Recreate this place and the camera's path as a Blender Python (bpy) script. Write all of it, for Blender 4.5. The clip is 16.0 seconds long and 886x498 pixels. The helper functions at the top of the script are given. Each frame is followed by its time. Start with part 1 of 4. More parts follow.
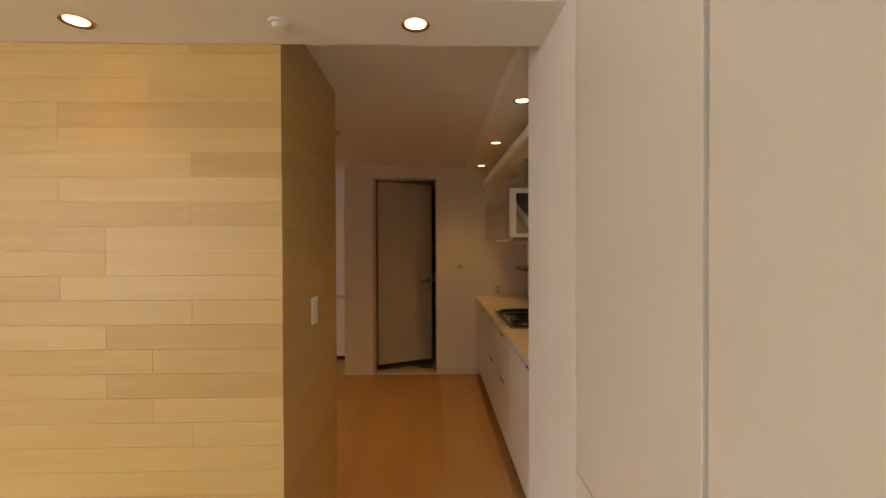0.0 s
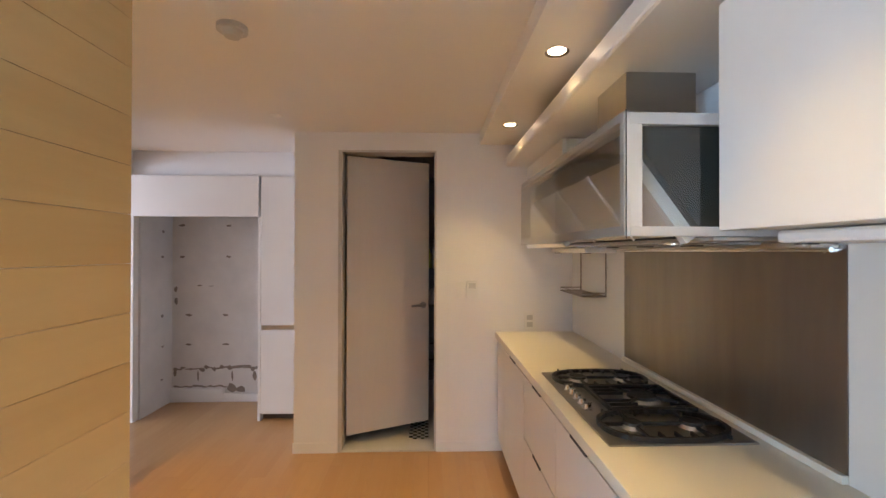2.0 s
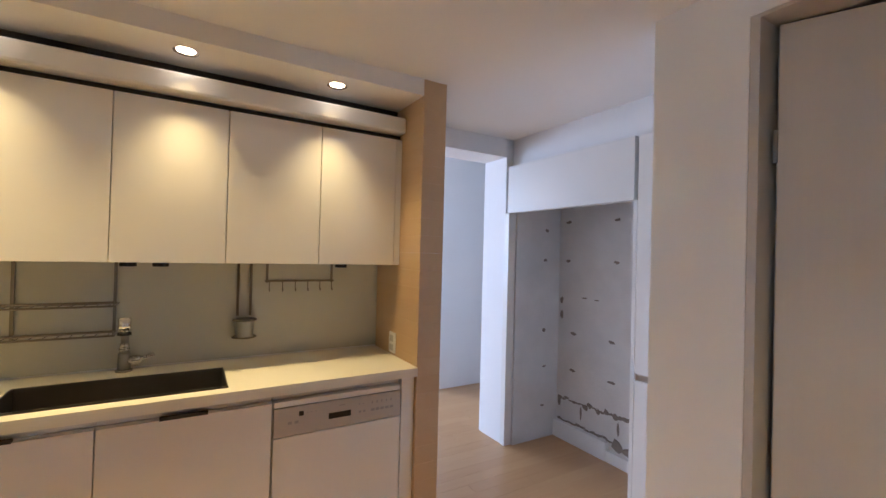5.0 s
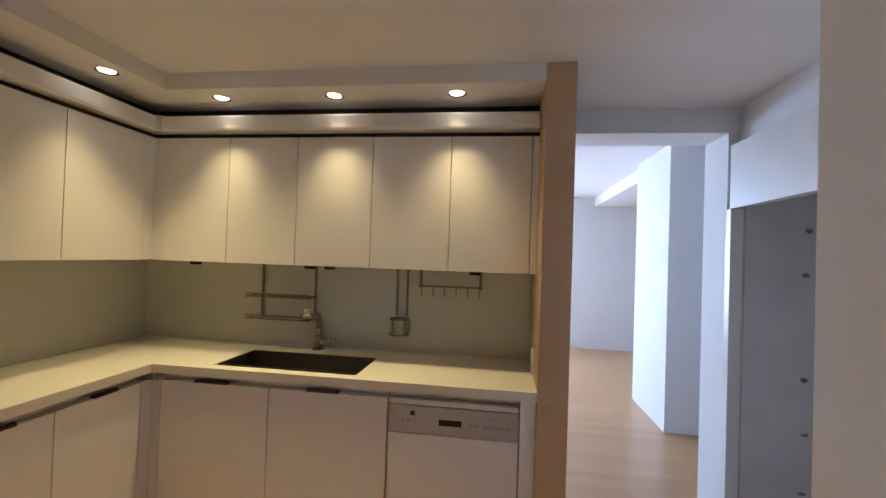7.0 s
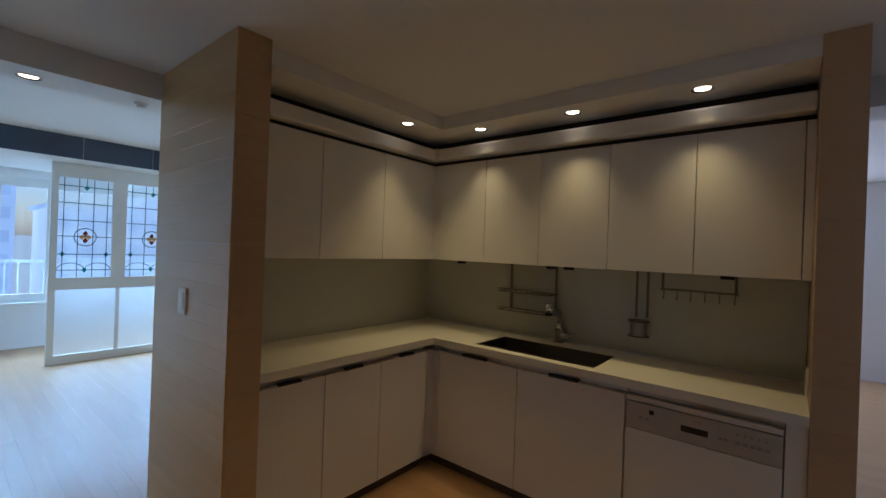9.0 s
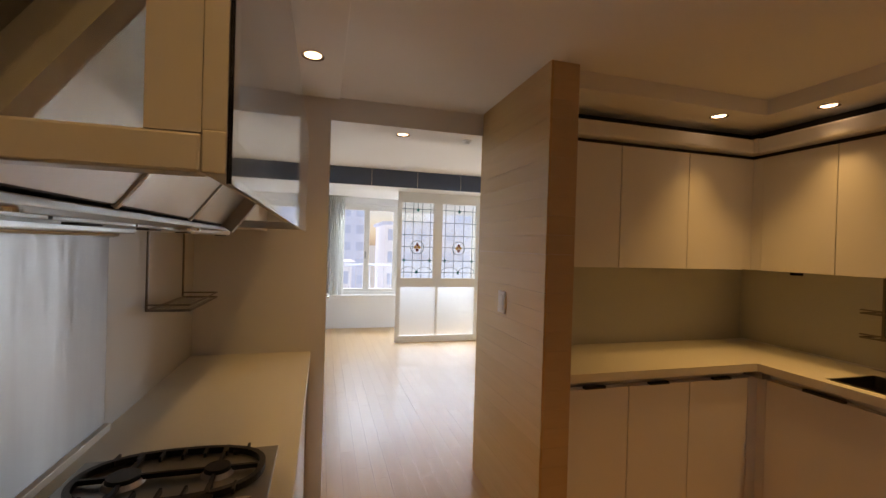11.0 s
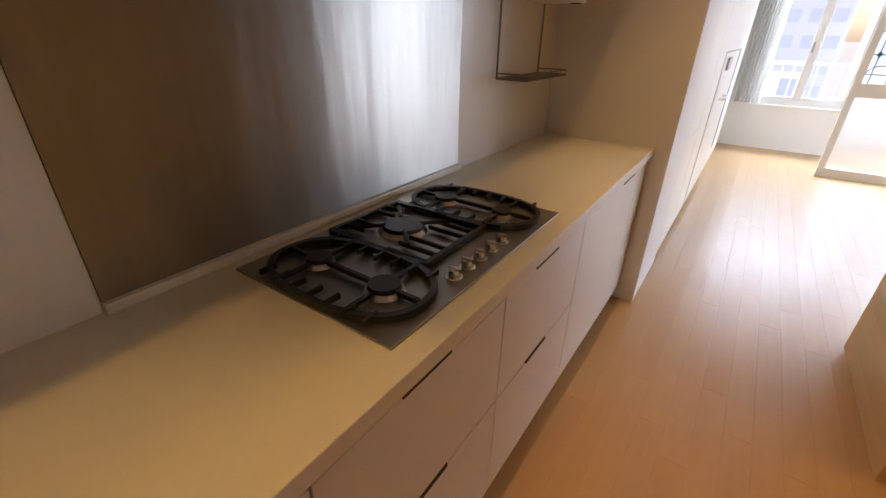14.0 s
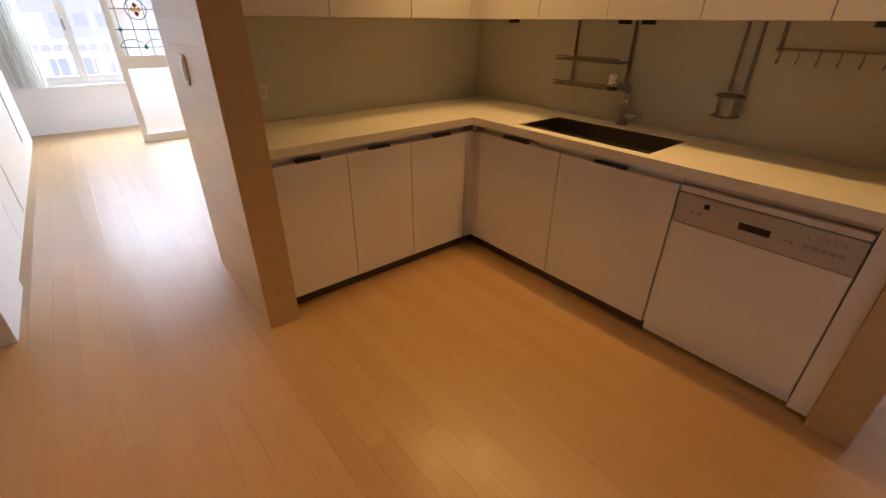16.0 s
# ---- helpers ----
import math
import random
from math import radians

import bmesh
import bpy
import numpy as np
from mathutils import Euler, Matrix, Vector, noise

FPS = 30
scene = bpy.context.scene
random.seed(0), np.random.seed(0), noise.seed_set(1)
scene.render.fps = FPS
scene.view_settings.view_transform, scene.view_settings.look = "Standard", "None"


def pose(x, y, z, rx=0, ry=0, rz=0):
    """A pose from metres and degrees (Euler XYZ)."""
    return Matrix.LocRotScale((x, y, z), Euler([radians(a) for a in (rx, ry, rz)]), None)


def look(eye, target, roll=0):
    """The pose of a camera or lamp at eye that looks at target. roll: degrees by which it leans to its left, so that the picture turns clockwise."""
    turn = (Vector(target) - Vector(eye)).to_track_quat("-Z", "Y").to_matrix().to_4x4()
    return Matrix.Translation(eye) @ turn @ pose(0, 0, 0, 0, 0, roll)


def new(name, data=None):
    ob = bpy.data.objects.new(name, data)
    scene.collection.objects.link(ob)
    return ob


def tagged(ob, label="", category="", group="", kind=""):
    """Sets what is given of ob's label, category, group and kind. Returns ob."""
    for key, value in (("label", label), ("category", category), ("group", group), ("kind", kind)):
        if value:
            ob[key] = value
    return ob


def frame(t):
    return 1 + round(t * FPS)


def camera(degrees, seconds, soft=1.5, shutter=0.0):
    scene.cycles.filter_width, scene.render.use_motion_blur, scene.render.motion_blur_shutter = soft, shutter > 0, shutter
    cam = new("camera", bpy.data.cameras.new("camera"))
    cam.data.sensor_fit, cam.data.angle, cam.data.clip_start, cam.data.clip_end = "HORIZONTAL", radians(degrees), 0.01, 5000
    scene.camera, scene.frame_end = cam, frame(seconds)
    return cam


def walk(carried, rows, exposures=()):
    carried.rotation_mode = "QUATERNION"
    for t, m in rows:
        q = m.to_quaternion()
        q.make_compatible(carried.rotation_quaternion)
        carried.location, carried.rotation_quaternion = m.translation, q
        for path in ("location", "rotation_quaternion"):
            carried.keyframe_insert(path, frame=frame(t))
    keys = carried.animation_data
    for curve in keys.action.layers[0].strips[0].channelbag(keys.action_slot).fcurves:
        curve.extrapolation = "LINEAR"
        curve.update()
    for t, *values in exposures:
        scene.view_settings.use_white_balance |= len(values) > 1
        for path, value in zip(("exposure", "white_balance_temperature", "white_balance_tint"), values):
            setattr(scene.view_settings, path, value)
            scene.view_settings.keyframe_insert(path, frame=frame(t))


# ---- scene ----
cam = camera(92.4, 16.0)
PATH = [
    (0, (0.574, 0.488, 1.42), (0.624, 2.487, 1.398), -0.2),
    (0.5, (0.581, 0.927, 1.417), (0.649, 2.926, 1.405), -0.1),
    (1, (0.575, 1.349, 1.412), (0.653, 3.348, 1.41), -0.0),
    (1.5, (0.567, 1.736, 1.414), (0.646, 3.735, 1.422), -0.1),
    (2, (0.571, 2.091, 1.422), (0.636, 4.09, 1.434), 0.1),
    (2.5, (0.585, 2.407, 1.434), (0.553, 4.407, 1.448), 0.1),
    (3, (0.641, 2.665, 1.431), (0.251, 4.627, 1.448), 0.2),
    (3.5, (0.672, 2.894, 1.421), (-0.182, 4.702, 1.446), 0.6),
    (4, (0.615, 3.185, 1.402), (-0.555, 4.807, 1.444), 0.8),
    (4.5, (0.573, 3.441, 1.404), (-0.867, 4.829, 1.436), 1.1),
    (5, (0.561, 3.681, 1.402), (-1.158, 4.704, 1.422), 1.5),
    (7.5, (0.579, 4.581, 1.409), (-1.372, 4.141, 1.433), 2.0),
    (8, (0.633, 4.602, 1.407), (-1.278, 4.013, 1.417), 2.1),
    (8.5, (0.719, 4.605, 1.394), (-1.055, 3.681, 1.409), 2.2),
    (9, (0.804, 4.593, 1.408), (-0.742, 3.324, 1.41), 2.1),
    (11.5, (1.002, 4.557, 1.421), (0.818, 2.565, 1.406), 1.7),
    (12, (1.002, 4.517, 1.409), (1.271, 2.535, 1.385), 1.6),
    (12.5, (1.004, 4.481, 1.396), (1.738, 2.641, 1.121), 0.4),
    (13, (0.929, 4.458, 1.365), (1.954, 2.858, 0.743), -0.0),
    (13.5, (0.811, 4.466, 1.339), (1.892, 3.032, 0.458), -0.1),
    (14, (0.717, 4.478, 1.324), (1.728, 3.009, 0.418), 1.0),
    (14.5, (0.665, 4.514, 1.321), (1.194, 2.818, 0.403), 0.6),
    (15, (0.581, 4.558, 1.331), (0.523, 2.783, 0.411), -0.5),
    (15.3, (0.509, 4.596, 1.336), (0.099, 2.875, 0.402), -0.6),
    (15.5, (0.511, 4.606, 1.337), (-0.14, 2.964, 0.398), -0.1),
    (16, (0.434, 4.644, 1.32), (-0.69, 3.287, 0.374), 0.6),
]
EXPOSURES = [
    (0.0, 0.6, 11900, 39), (0.5, 0.8, 11900, 40), (1.0, 1.25, 11300, 40), (1.5, 1.85, 8700, 34), (2.0, 2.3, 6200, 24), (2.5, 2.45, 5400, 18), (3.5, 2.5, 4950, 15),
    (5.0, 2.3, 5150, 19), (7.5, 1.85, 4950, 16), (8.0, 1.85, 4950, 16), (8.5, 1.85, 4700, 18), (9.0, 0.35, 5000, 17), (9.3, 0.35, 5000, 17), (11.3, 0.9, 8100, 36),
    (12.5, 1.15, 8100, 38), (14.0, 1.35, 7700, 37), (15.3, 1.35, 7500, 39), (16.0, 1.4, 7500, 38),
]
walk(cam, [(t, look(eye, target, roll)) for t, eye, target, roll in PATH], EXPOSURES)

# ---- world, sun, daylight ----
world = bpy.data.worlds.new("sky")
scene.world = world
world.use_nodes = True
wn = world.node_tree.nodes
sky = wn.new("ShaderNodeTexSky")
sky.sky_type, sky.sun_disc = "NISHITA", False
sky.sun_elevation, sky.sun_rotation = radians(61), radians(257)
world.node_tree.links.new(sky.outputs[0], wn["Background"].inputs[0])
wn["Background"].inputs[1].default_value = 0.09


def lamp(name, kind, energy, color, m, **more):
    data = bpy.data.lights.new(name, kind)
    data.energy, data.color = energy, color
    for key, value in more.items():
        if key == "size":
            data.shape, data.size, data.size_y = "RECTANGLE", value[0], value[1]
        elif key == "spot":
            data.spot_size, data.spot_blend = radians(value), 1.0
        elif key == "radius":
            data.shadow_soft_size = value
        elif key == "angle":
            data.angle = radians(value)
    ob = new(name, data)
    ob.matrix_world = m
    return ob


SUN_E, DAY_E, BAY_E, SIDE_E, SPOT_E, HOB_E, BEAM_E = 2.4, 275.0, 80.0, 37.0, 9.0, 8.0, 1.2
WARM = (1.0, 0.69, 0.235)
DAY = (0.52, 0.80, 1.0)
lamp("sun", "SUN", SUN_E, (1.0, 0.95, 0.86), look((-4.5, -1.0, 8.8), (0, 0, 0)), angle=0.5)
# added fill lamp outside, above the window and out of view, boosting sky light
lamp("sky_fill", "AREA", DAY_E, DAY, look((-1.2, -4.6, 3.05), (-1.2, 0.0, 1.5)), size=(5.5, 1.5))
# second added fill lamp, unseen at the far end of the widened opening
lamp("bay_fill", "AREA", BAY_E, DAY, look((-3.55, -2.62, 1.35), (-2.2, 0.5, 1.2)), size=(2.3, 1.4))
lamp("side_window_daylight", "AREA", SIDE_E, (0.73, 0.87, 1.0), look((-6.45, 3.6, 1.4), (-3, 3.9, 1.2)), size=(1.9, 1.4))


# ---- materials ----
def nodes_of(name):
    m = bpy.data.materials.new(name)
    m.use_nodes = True
    t = m.node_tree
    return m, t.nodes, t.links, t.nodes["Principled BSDF"]


def plain(name, color, rough=0.5, metal=0.0, vary=0.04, scale=6.0, bump=0.02, fine=180.0, stretch=(1, 1, 1), coat=0.0):
    m, n, l, b = nodes_of(name)
    geo = n.new("ShaderNodeNewGeometry")
    mp = n.new("ShaderNodeMapping")
    mp.inputs["Scale"].default_value = stretch
    l.new(geo.outputs["Position"], mp.inputs["Vector"])
    big = n.new("ShaderNodeTexNoise")
    big.inputs["Scale"].default_value, big.inputs["Detail"].default_value = scale, 4
    l.new(mp.outputs[0], big.inputs["Vector"])
    mix = n.new("ShaderNodeMix")
    mix.data_type = "RGBA"
    mix.inputs[6].default_value = (*[c * (1 - vary) for c in color], 1)
    mix.inputs[7].default_value = (*[min(1, c * (1 + vary)) for c in color], 1)
    l.new(big.outputs["Fac"], mix.inputs[0])
    l.new(mix.outputs[2], b.inputs["Base Color"])
    small = n.new("ShaderNodeTexNoise")
    small.inputs["Scale"].default_value, small.inputs["Detail"].default_value = fine, 3
    l.new(mp.outputs[0], small.inputs["Vector"])
    bp = n.new("ShaderNodeBump")
    bp.inputs["Strength"].default_value, bp.inputs["Distance"].default_value = bump, 0.01
    l.new(small.outputs["Fac"], bp.inputs["Height"])
    l.new(bp.outputs[0], b.inputs["Normal"])
    rr = n.new("ShaderNodeMapRange")
    rr.inputs[3].default_value, rr.inputs[4].default_value = max(0.02, rough - 0.05), min(1, rough + 0.05)
    l.new(big.outputs["Fac"], rr.inputs[0])
    l.new(rr.outputs[0], b.inputs["Roughness"])
    b.inputs["Metallic"].default_value = metal
    b.inputs["Coat Weight"].default_value = coat
    return m


def wood(name, pale, dark, grain, rough=0.4, island=False, spread=0.5, coat=0.0, cloud=0.45, relief=0.06, sheen=0.14):
    """Boards: colour differs from board to board, with fine grain along one axis."""
    m, n, l, b = nodes_of(name)
    geo = n.new("ShaderNodeNewGeometry")
    if island:
        rnd = geo.outputs["Random Per Island"]
    else:
        rnd = n.new("ShaderNodeObjectInfo").outputs["Random"]
    off = n.new("ShaderNodeVectorMath")
    off.operation = "SCALE"
    off.inputs[0].default_value = (7.3, 9.1, 5.7)
    l.new(rnd, off.inputs["Scale"])
    add = n.new("ShaderNodeVectorMath")
    add.operation = "ADD"
    l.new(geo.outputs["Position"], add.inputs[0])
    l.new(off.outputs[0], add.inputs[1])
    mp = n.new("ShaderNodeMapping")
    mp.inputs["Scale"].default_value = [2.2 if a == grain else 34 for a in "xyz"]
    l.new(add.outputs[0], mp.inputs["Vector"])
    g = n.new("ShaderNodeTexNoise")
    g.inputs["Scale"].default_value, g.inputs["Detail"].default_value, g.inputs["Distortion"].default_value = 1.0, 6, 0.6
    l.new(mp.outputs[0], g.inputs["Vector"])
    mp2 = n.new("ShaderNodeMapping")
    mp2.inputs["Scale"].default_value = [0.9 if a == grain else 5 for a in "xyz"]
    l.new(add.outputs[0], mp2.inputs["Vector"])
    cl = n.new("ShaderNodeTexNoise")
    cl.inputs["Scale"].default_value, cl.inputs["Detail"].default_value = 1.6, 3
    l.new(mp2.outputs[0], cl.inputs["Vector"])
    f1 = n.new("ShaderNodeMath")
    f1.operation = "MULTIPLY_ADD"
    f1.inputs[1].default_value = spread
    l.new(rnd, f1.inputs[0])
    f0 = n.new("ShaderNodeMath")
    f0.operation = "MULTIPLY_ADD"
    f0.inputs[1].default_value, f0.inputs[2].default_value = 0.45, -0.225 + 0.55 - cloud / 2 - spread / 2
    l.new(g.outputs["Fac"], f0.inputs[0])
    l.new(f0.outputs[0], f1.inputs[2])
    f2 = n.new("ShaderNodeMath")
    f2.operation = "MULTIPLY_ADD"
    f2.inputs[1].default_value = cloud
    f2.use_clamp = True
    l.new(cl.outputs["Fac"], f2.inputs[0])
    l.new(f1.outputs[0], f2.inputs[2])
    mix = n.new("ShaderNodeMix")
    mix.data_type = "RGBA"
    mix.inputs[6].default_value, mix.inputs[7].default_value = (*pale, 1), (*dark, 1)
    l.new(f2.outputs[0], mix.inputs[0])
    l.new(mix.outputs[2], b.inputs["Base Color"])
    bp = n.new("ShaderNodeBump")
    bp.inputs["Strength"].default_value, bp.inputs["Distance"].default_value = relief, 0.004
    l.new(g.outputs["Fac"], bp.inputs["Height"])
    l.new(bp.outputs[0], b.inputs["Normal"])
    rr = n.new("ShaderNodeMapRange")
    rr.inputs[3].default_value, rr.inputs[4].default_value = rough - sheen * 0.43, rough + sheen * 0.57
    l.new(cl.outputs["Fac"], rr.inputs[0])
    l.new(rr.outputs[0], b.inputs["Roughness"])
    b.inputs["Coat Weight"].default_value, b.inputs["Coat Roughness"].default_value = coat, 0.2
    return m


def glassy(name, color=(1, 1, 1), rough=0.0, ior=1.45):
    m, n, l, b = nodes_of(name)
    b.inputs["Base Color"].default_value = (*color, 1)
    b.inputs["Transmission Weight"].default_value = 1
    b.inputs["Roughness"].default_value, b.inputs["IOR"].default_value = rough, ior
    if rough > 0.1:
        t = n.new("ShaderNodeTexNoise")
        t.inputs["Scale"].default_value = 60
        bp = n.new("ShaderNodeBump")
        bp.inputs["Strength"].default_value = 0.15
        l.new(t.outputs["Fac"], bp.inputs["Height"])
        l.new(bp.outputs[0], b.inputs["Normal"])
    return m


def glow(name, color, strength):
    m, n, l, b = nodes_of(name)
    b.inputs["Base Color"].default_value = (*color, 1)
    b.inputs["Emission Color"].default_value = (*color, 1)
    b.inputs["Emission Strength"].default_value = strength
    return m


PAINT = plain("white wall paint", (0.82, 0.81, 0.80), 0.75, vary=0.03, scale=2.5, bump=0.06, fine=240)
CEIL = plain("white ceiling paper", (0.84, 0.82, 0.79), 0.8, vary=0.03, scale=1.5, bump=0.05, fine=200)
ROUGHWALL = plain("bare scuffed plaster", (0.66, 0.64, 0.62), 0.85, vary=0.16, scale=5, bump=0.25, fine=60)
LACQ = plain("white lacquered board", (0.80, 0.77, 0.72), 0.34, vary=0.015, scale=3, bump=0.012, fine=220)
LACQ2 = plain("white tall cabinet laminate", (0.77, 0.75, 0.71), 0.3, vary=0.02, scale=2, bump=0.015, fine=200)
STONE = plain("cream solid surface", (0.78, 0.74, 0.63), 0.3, vary=0.015, scale=2.5, bump=0.0)
SPLASH = plain("grey green back painted glass", (0.60, 0.585, 0.49), 0.18, vary=0.02, scale=2, bump=0.0)
SPLASHW = plain("white back painted glass", (0.74, 0.73, 0.69), 0.2, vary=0.02, scale=2, bump=0.0)
STEEL = plain("brushed stainless steel", (0.34, 0.324, 0.304), 0.40, 1.0, vary=0.24, scale=2.2, bump=0.5, fine=1.1, stretch=(1, 6, 0.8))
sn, sl = STEEL.node_tree.nodes, STEEL.node_tree.links
tan = sn.new("ShaderNodeTangent")
tan.direction_type, tan.axis = "RADIAL", "Z"
sl.new(tan.outputs[0], sn["Principled BSDF"].inputs["Tangent"])
sn["Principled BSDF"].inputs["Anisotropic"].default_value = 0.75
sn["Principled BSDF"].inputs["Anisotropic Rotation"].default_value = 0.25
STEELD = plain("dull stainless steel", (0.36, 0.35, 0.33), 0.36, 1.0, vary=0.1, scale=5, bump=0.03, fine=90)
RAILST = plain("dark nickel bar", (0.22, 0.19, 0.155), 0.3, 1.0, vary=0.1, scale=20)
SINKST = plain("satin sink steel", (0.24, 0.22, 0.20), 0.36, 1.0, vary=0.12, scale=6, bump=0.03, fine=140)
ALU = plain("satin aluminium", (0.62, 0.60, 0.57), 0.32, 1.0, vary=0.05, scale=9, bump=0.02, fine=120)
ANOD = plain("satin anodised frame", (0.58, 0.555, 0.52), 0.36, 0.35, vary=0.05, scale=9, bump=0.02, fine=120)
UNDER = plain("bright brushed steel", (0.52, 0.50, 0.47), 0.30, 1.0, vary=0.06, scale=4, bump=0.004, fine=60, stretch=(1, 8, 1))
CANOPY = plain("dark grey enamel", (0.018, 0.018, 0.015), 0.5, vary=0.1, scale=6, bump=0.0)
CHROME = plain("chrome", (0.75, 0.74, 0.72), 0.1, 1.0, vary=0.03, scale=12, bump=0.0)
IRON = plain("black cast iron", (0.016, 0.016, 0.016), 0.42, vary=0.3, scale=30, bump=0.15, fine=260)
# near-black tone that imitates the shade inside gaps and recesses
DARK = plain("dark recess shade", (0.035, 0.03, 0.026), 0.7, vary=0.2, scale=10)
TOE = plain("dark brown plinth", (0.075, 0.055, 0.04), 0.6, vary=0.2, scale=12)
PVC = plain("white plastic", (0.80, 0.79, 0.76), 0.35, vary=0.02, scale=9, bump=0.0)
PVC2 = plain("greyed white plastic", (0.55, 0.54, 0.52), 0.4, vary=0.03, scale=20)
OLIVE = plain("yellow green plastic", (0.35, 0.36, 0.06), 0.35, vary=0.05, scale=20)
GREYP = plain("grey plastic", (0.32, 0.32, 0.32), 0.4, vary=0.05, scale=20)
PANELG = plain("silver control panel", (0.50, 0.48, 0.45), 0.38, 0.3, vary=0.03, scale=14)
BLACKP = plain("black plastic", (0.02, 0.02, 0.022), 0.25, vary=0.1, scale=20)
NAVY = plain("navy painted board", (0.055, 0.075, 0.12), 0.25, vary=0.12, scale=1.2, bump=0.02)
FRAMEG = plain("grey beige door casing", (0.56, 0.53, 0.50), 0.5, vary=0.05, scale=8)
DOORM = wood("pale oak veneer door", (0.66, 0.60, 0.53), (0.58, 0.52, 0.45), "z", 0.45, spread=0.1)
WALLWOOD_X = wood("maple wall boards", (0.72, 0.48, 0.21), (0.50, 0.28, 0.09), "x", 0.42, spread=0.4)
WALLWOOD_Y = wood("maple wall boards across", (0.68, 0.45, 0.20), (0.50, 0.295, 0.10), "y", 0.30, spread=0.2, coat=0.25)
WALLWOOD_P = wood("maple screen boards", (0.61, 0.435, 0.25), (0.51, 0.34, 0.175), "x", 0.4, spread=0.2, cloud=0.3)
FLOOR = wood("oak laminate floor", (0.56, 0.345, 0.165), (0.43, 0.235, 0.095), "y", 0.32, spread=0.3, coat=0.15, cloud=0.22, relief=0.004, sheen=0.03)
FLOOR_I = wood("oak laminate floor beyond", (0.56, 0.345, 0.165), (0.43, 0.235, 0.095), "y", 0.32, island=True, spread=0.3, coat=0.15, cloud=0.22, relief=0.004, sheen=0.03)
GLASS = glassy("clear glass", (0.97, 0.99, 0.98))
SHEEN = glassy("grey reflective glass", (0.84, 0.86, 0.85), 0.05, 1.75)
SMOKE = glassy("grey tinted glass", (0.80, 0.81, 0.76), 0.03)
FROST = glassy("frosted glass", (0.93, 0.95, 0.96), 0.55)
LEADED = glassy("rippled leaded glass", (0.92, 0.97, 1.0), 0.12)
CAME = plain("dark teal lead came", (0.03, 0.10, 0.11), 0.45, 0.4, vary=0.2, scale=30)
AMBER = glassy("amber stained glass", (0.75, 0.36, 0.05), 0.2)
RUBY = glassy("dark red stained glass", (0.22, 0.02, 0.01), 0.2)
TEAL = glassy("teal stained glass", (0.02, 0.32, 0.30), 0.2)
BULB = glow("lit warm lamp lens", (1.0, 0.80, 0.50), 4.0)
BRONZE = plain("dark bronze trim", (0.16, 0.12, 0.08), 0.4, 0.6, vary=0.1, scale=20)
CLOTH = plain("sheer white curtain", (0.82, 0.81, 0.78), 0.9, vary=0.03, scale=20, bump=0.1, fine=300)
cn, cl_ = CLOTH.node_tree.nodes, CLOTH.node_tree.links
tr = cn.new("ShaderNodeBsdfTranslucent")
tr.inputs[0].default_value = (0.9, 0.9, 0.88, 1)
mx = cn.new("ShaderNodeMixShader")
mx.inputs[0].default_value = 0.6
cl_.new(cn["Principled BSDF"].outputs[0], mx.inputs[1])
cl_.new(tr.outputs[0], mx.inputs[2])
cl_.new(mx.outputs[0], cn["Material Output"].inputs[0])
TILE = plain("slate grey tile", (0.16, 0.17, 0.19), 0.35, vary=0.1, scale=9)
TILEW = plain("white threshold stone", (0.62, 0.61, 0.58), 0.4, vary=0.06, scale=14)
RUST = plain("dull adhesive smear", (0.23, 0.19, 0.16), 0.8, vary=0.4, scale=25, bump=0.3, fine=60)

# Gives a material a bluish emission that imitates bright distant haze.
def haze_glow(m, color, strength):
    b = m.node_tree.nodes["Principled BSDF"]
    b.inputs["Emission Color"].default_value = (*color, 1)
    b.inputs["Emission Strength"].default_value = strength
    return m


CONC = plain("grey concrete facade with haze glow", (0.50, 0.55, 0.62), 0.8, vary=0.1, scale=0.3)
CONC2 = plain("pale render facade with haze glow", (0.66, 0.67, 0.68), 0.8, vary=0.1, scale=0.3)
PANE = plain("far window with haze glow", (0.42, 0.50, 0.60), 0.15, vary=0.2, scale=0.5)
EARTH = plain("grey green ground with haze glow", (0.17, 0.19, 0.15), 0.9, vary=0.3, scale=0.05)
# haze painted as glow on the town; CONC2 carries it to the balcony slab
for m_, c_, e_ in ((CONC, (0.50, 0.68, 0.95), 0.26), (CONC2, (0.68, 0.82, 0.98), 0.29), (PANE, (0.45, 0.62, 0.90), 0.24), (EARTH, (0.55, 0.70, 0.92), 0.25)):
    haze_glow(m_, c_, e_)
RAILM = plain("grey blue balcony railing", (0.60, 0.65, 0.72), 0.4, 0.0, vary=0.05)


# ---- builders ----
def put(bm, x0, x1, y0, y1, z0, z1, bevel=0.0):
    """Adds a box to a bmesh, with its edges rounded where bevel is given."""
    made = bmesh.ops.create_cube(bm, size=1)["verts"]
    for v in made:
        v.co = Vector(((x0 + x1) / 2 + v.co.x * (x1 - x0), (y0 + y1) / 2 + v.co.y * (y1 - y0), (z0 + z1) / 2 + v.co.z * (z1 - z0)))
    if bevel:
        edges = list({e for v in made for e in v.link_edges})
        bmesh.ops.bevel(bm, geom=edges, offset=bevel, segments=2, affect="EDGES", profile=0.5)
    return bm


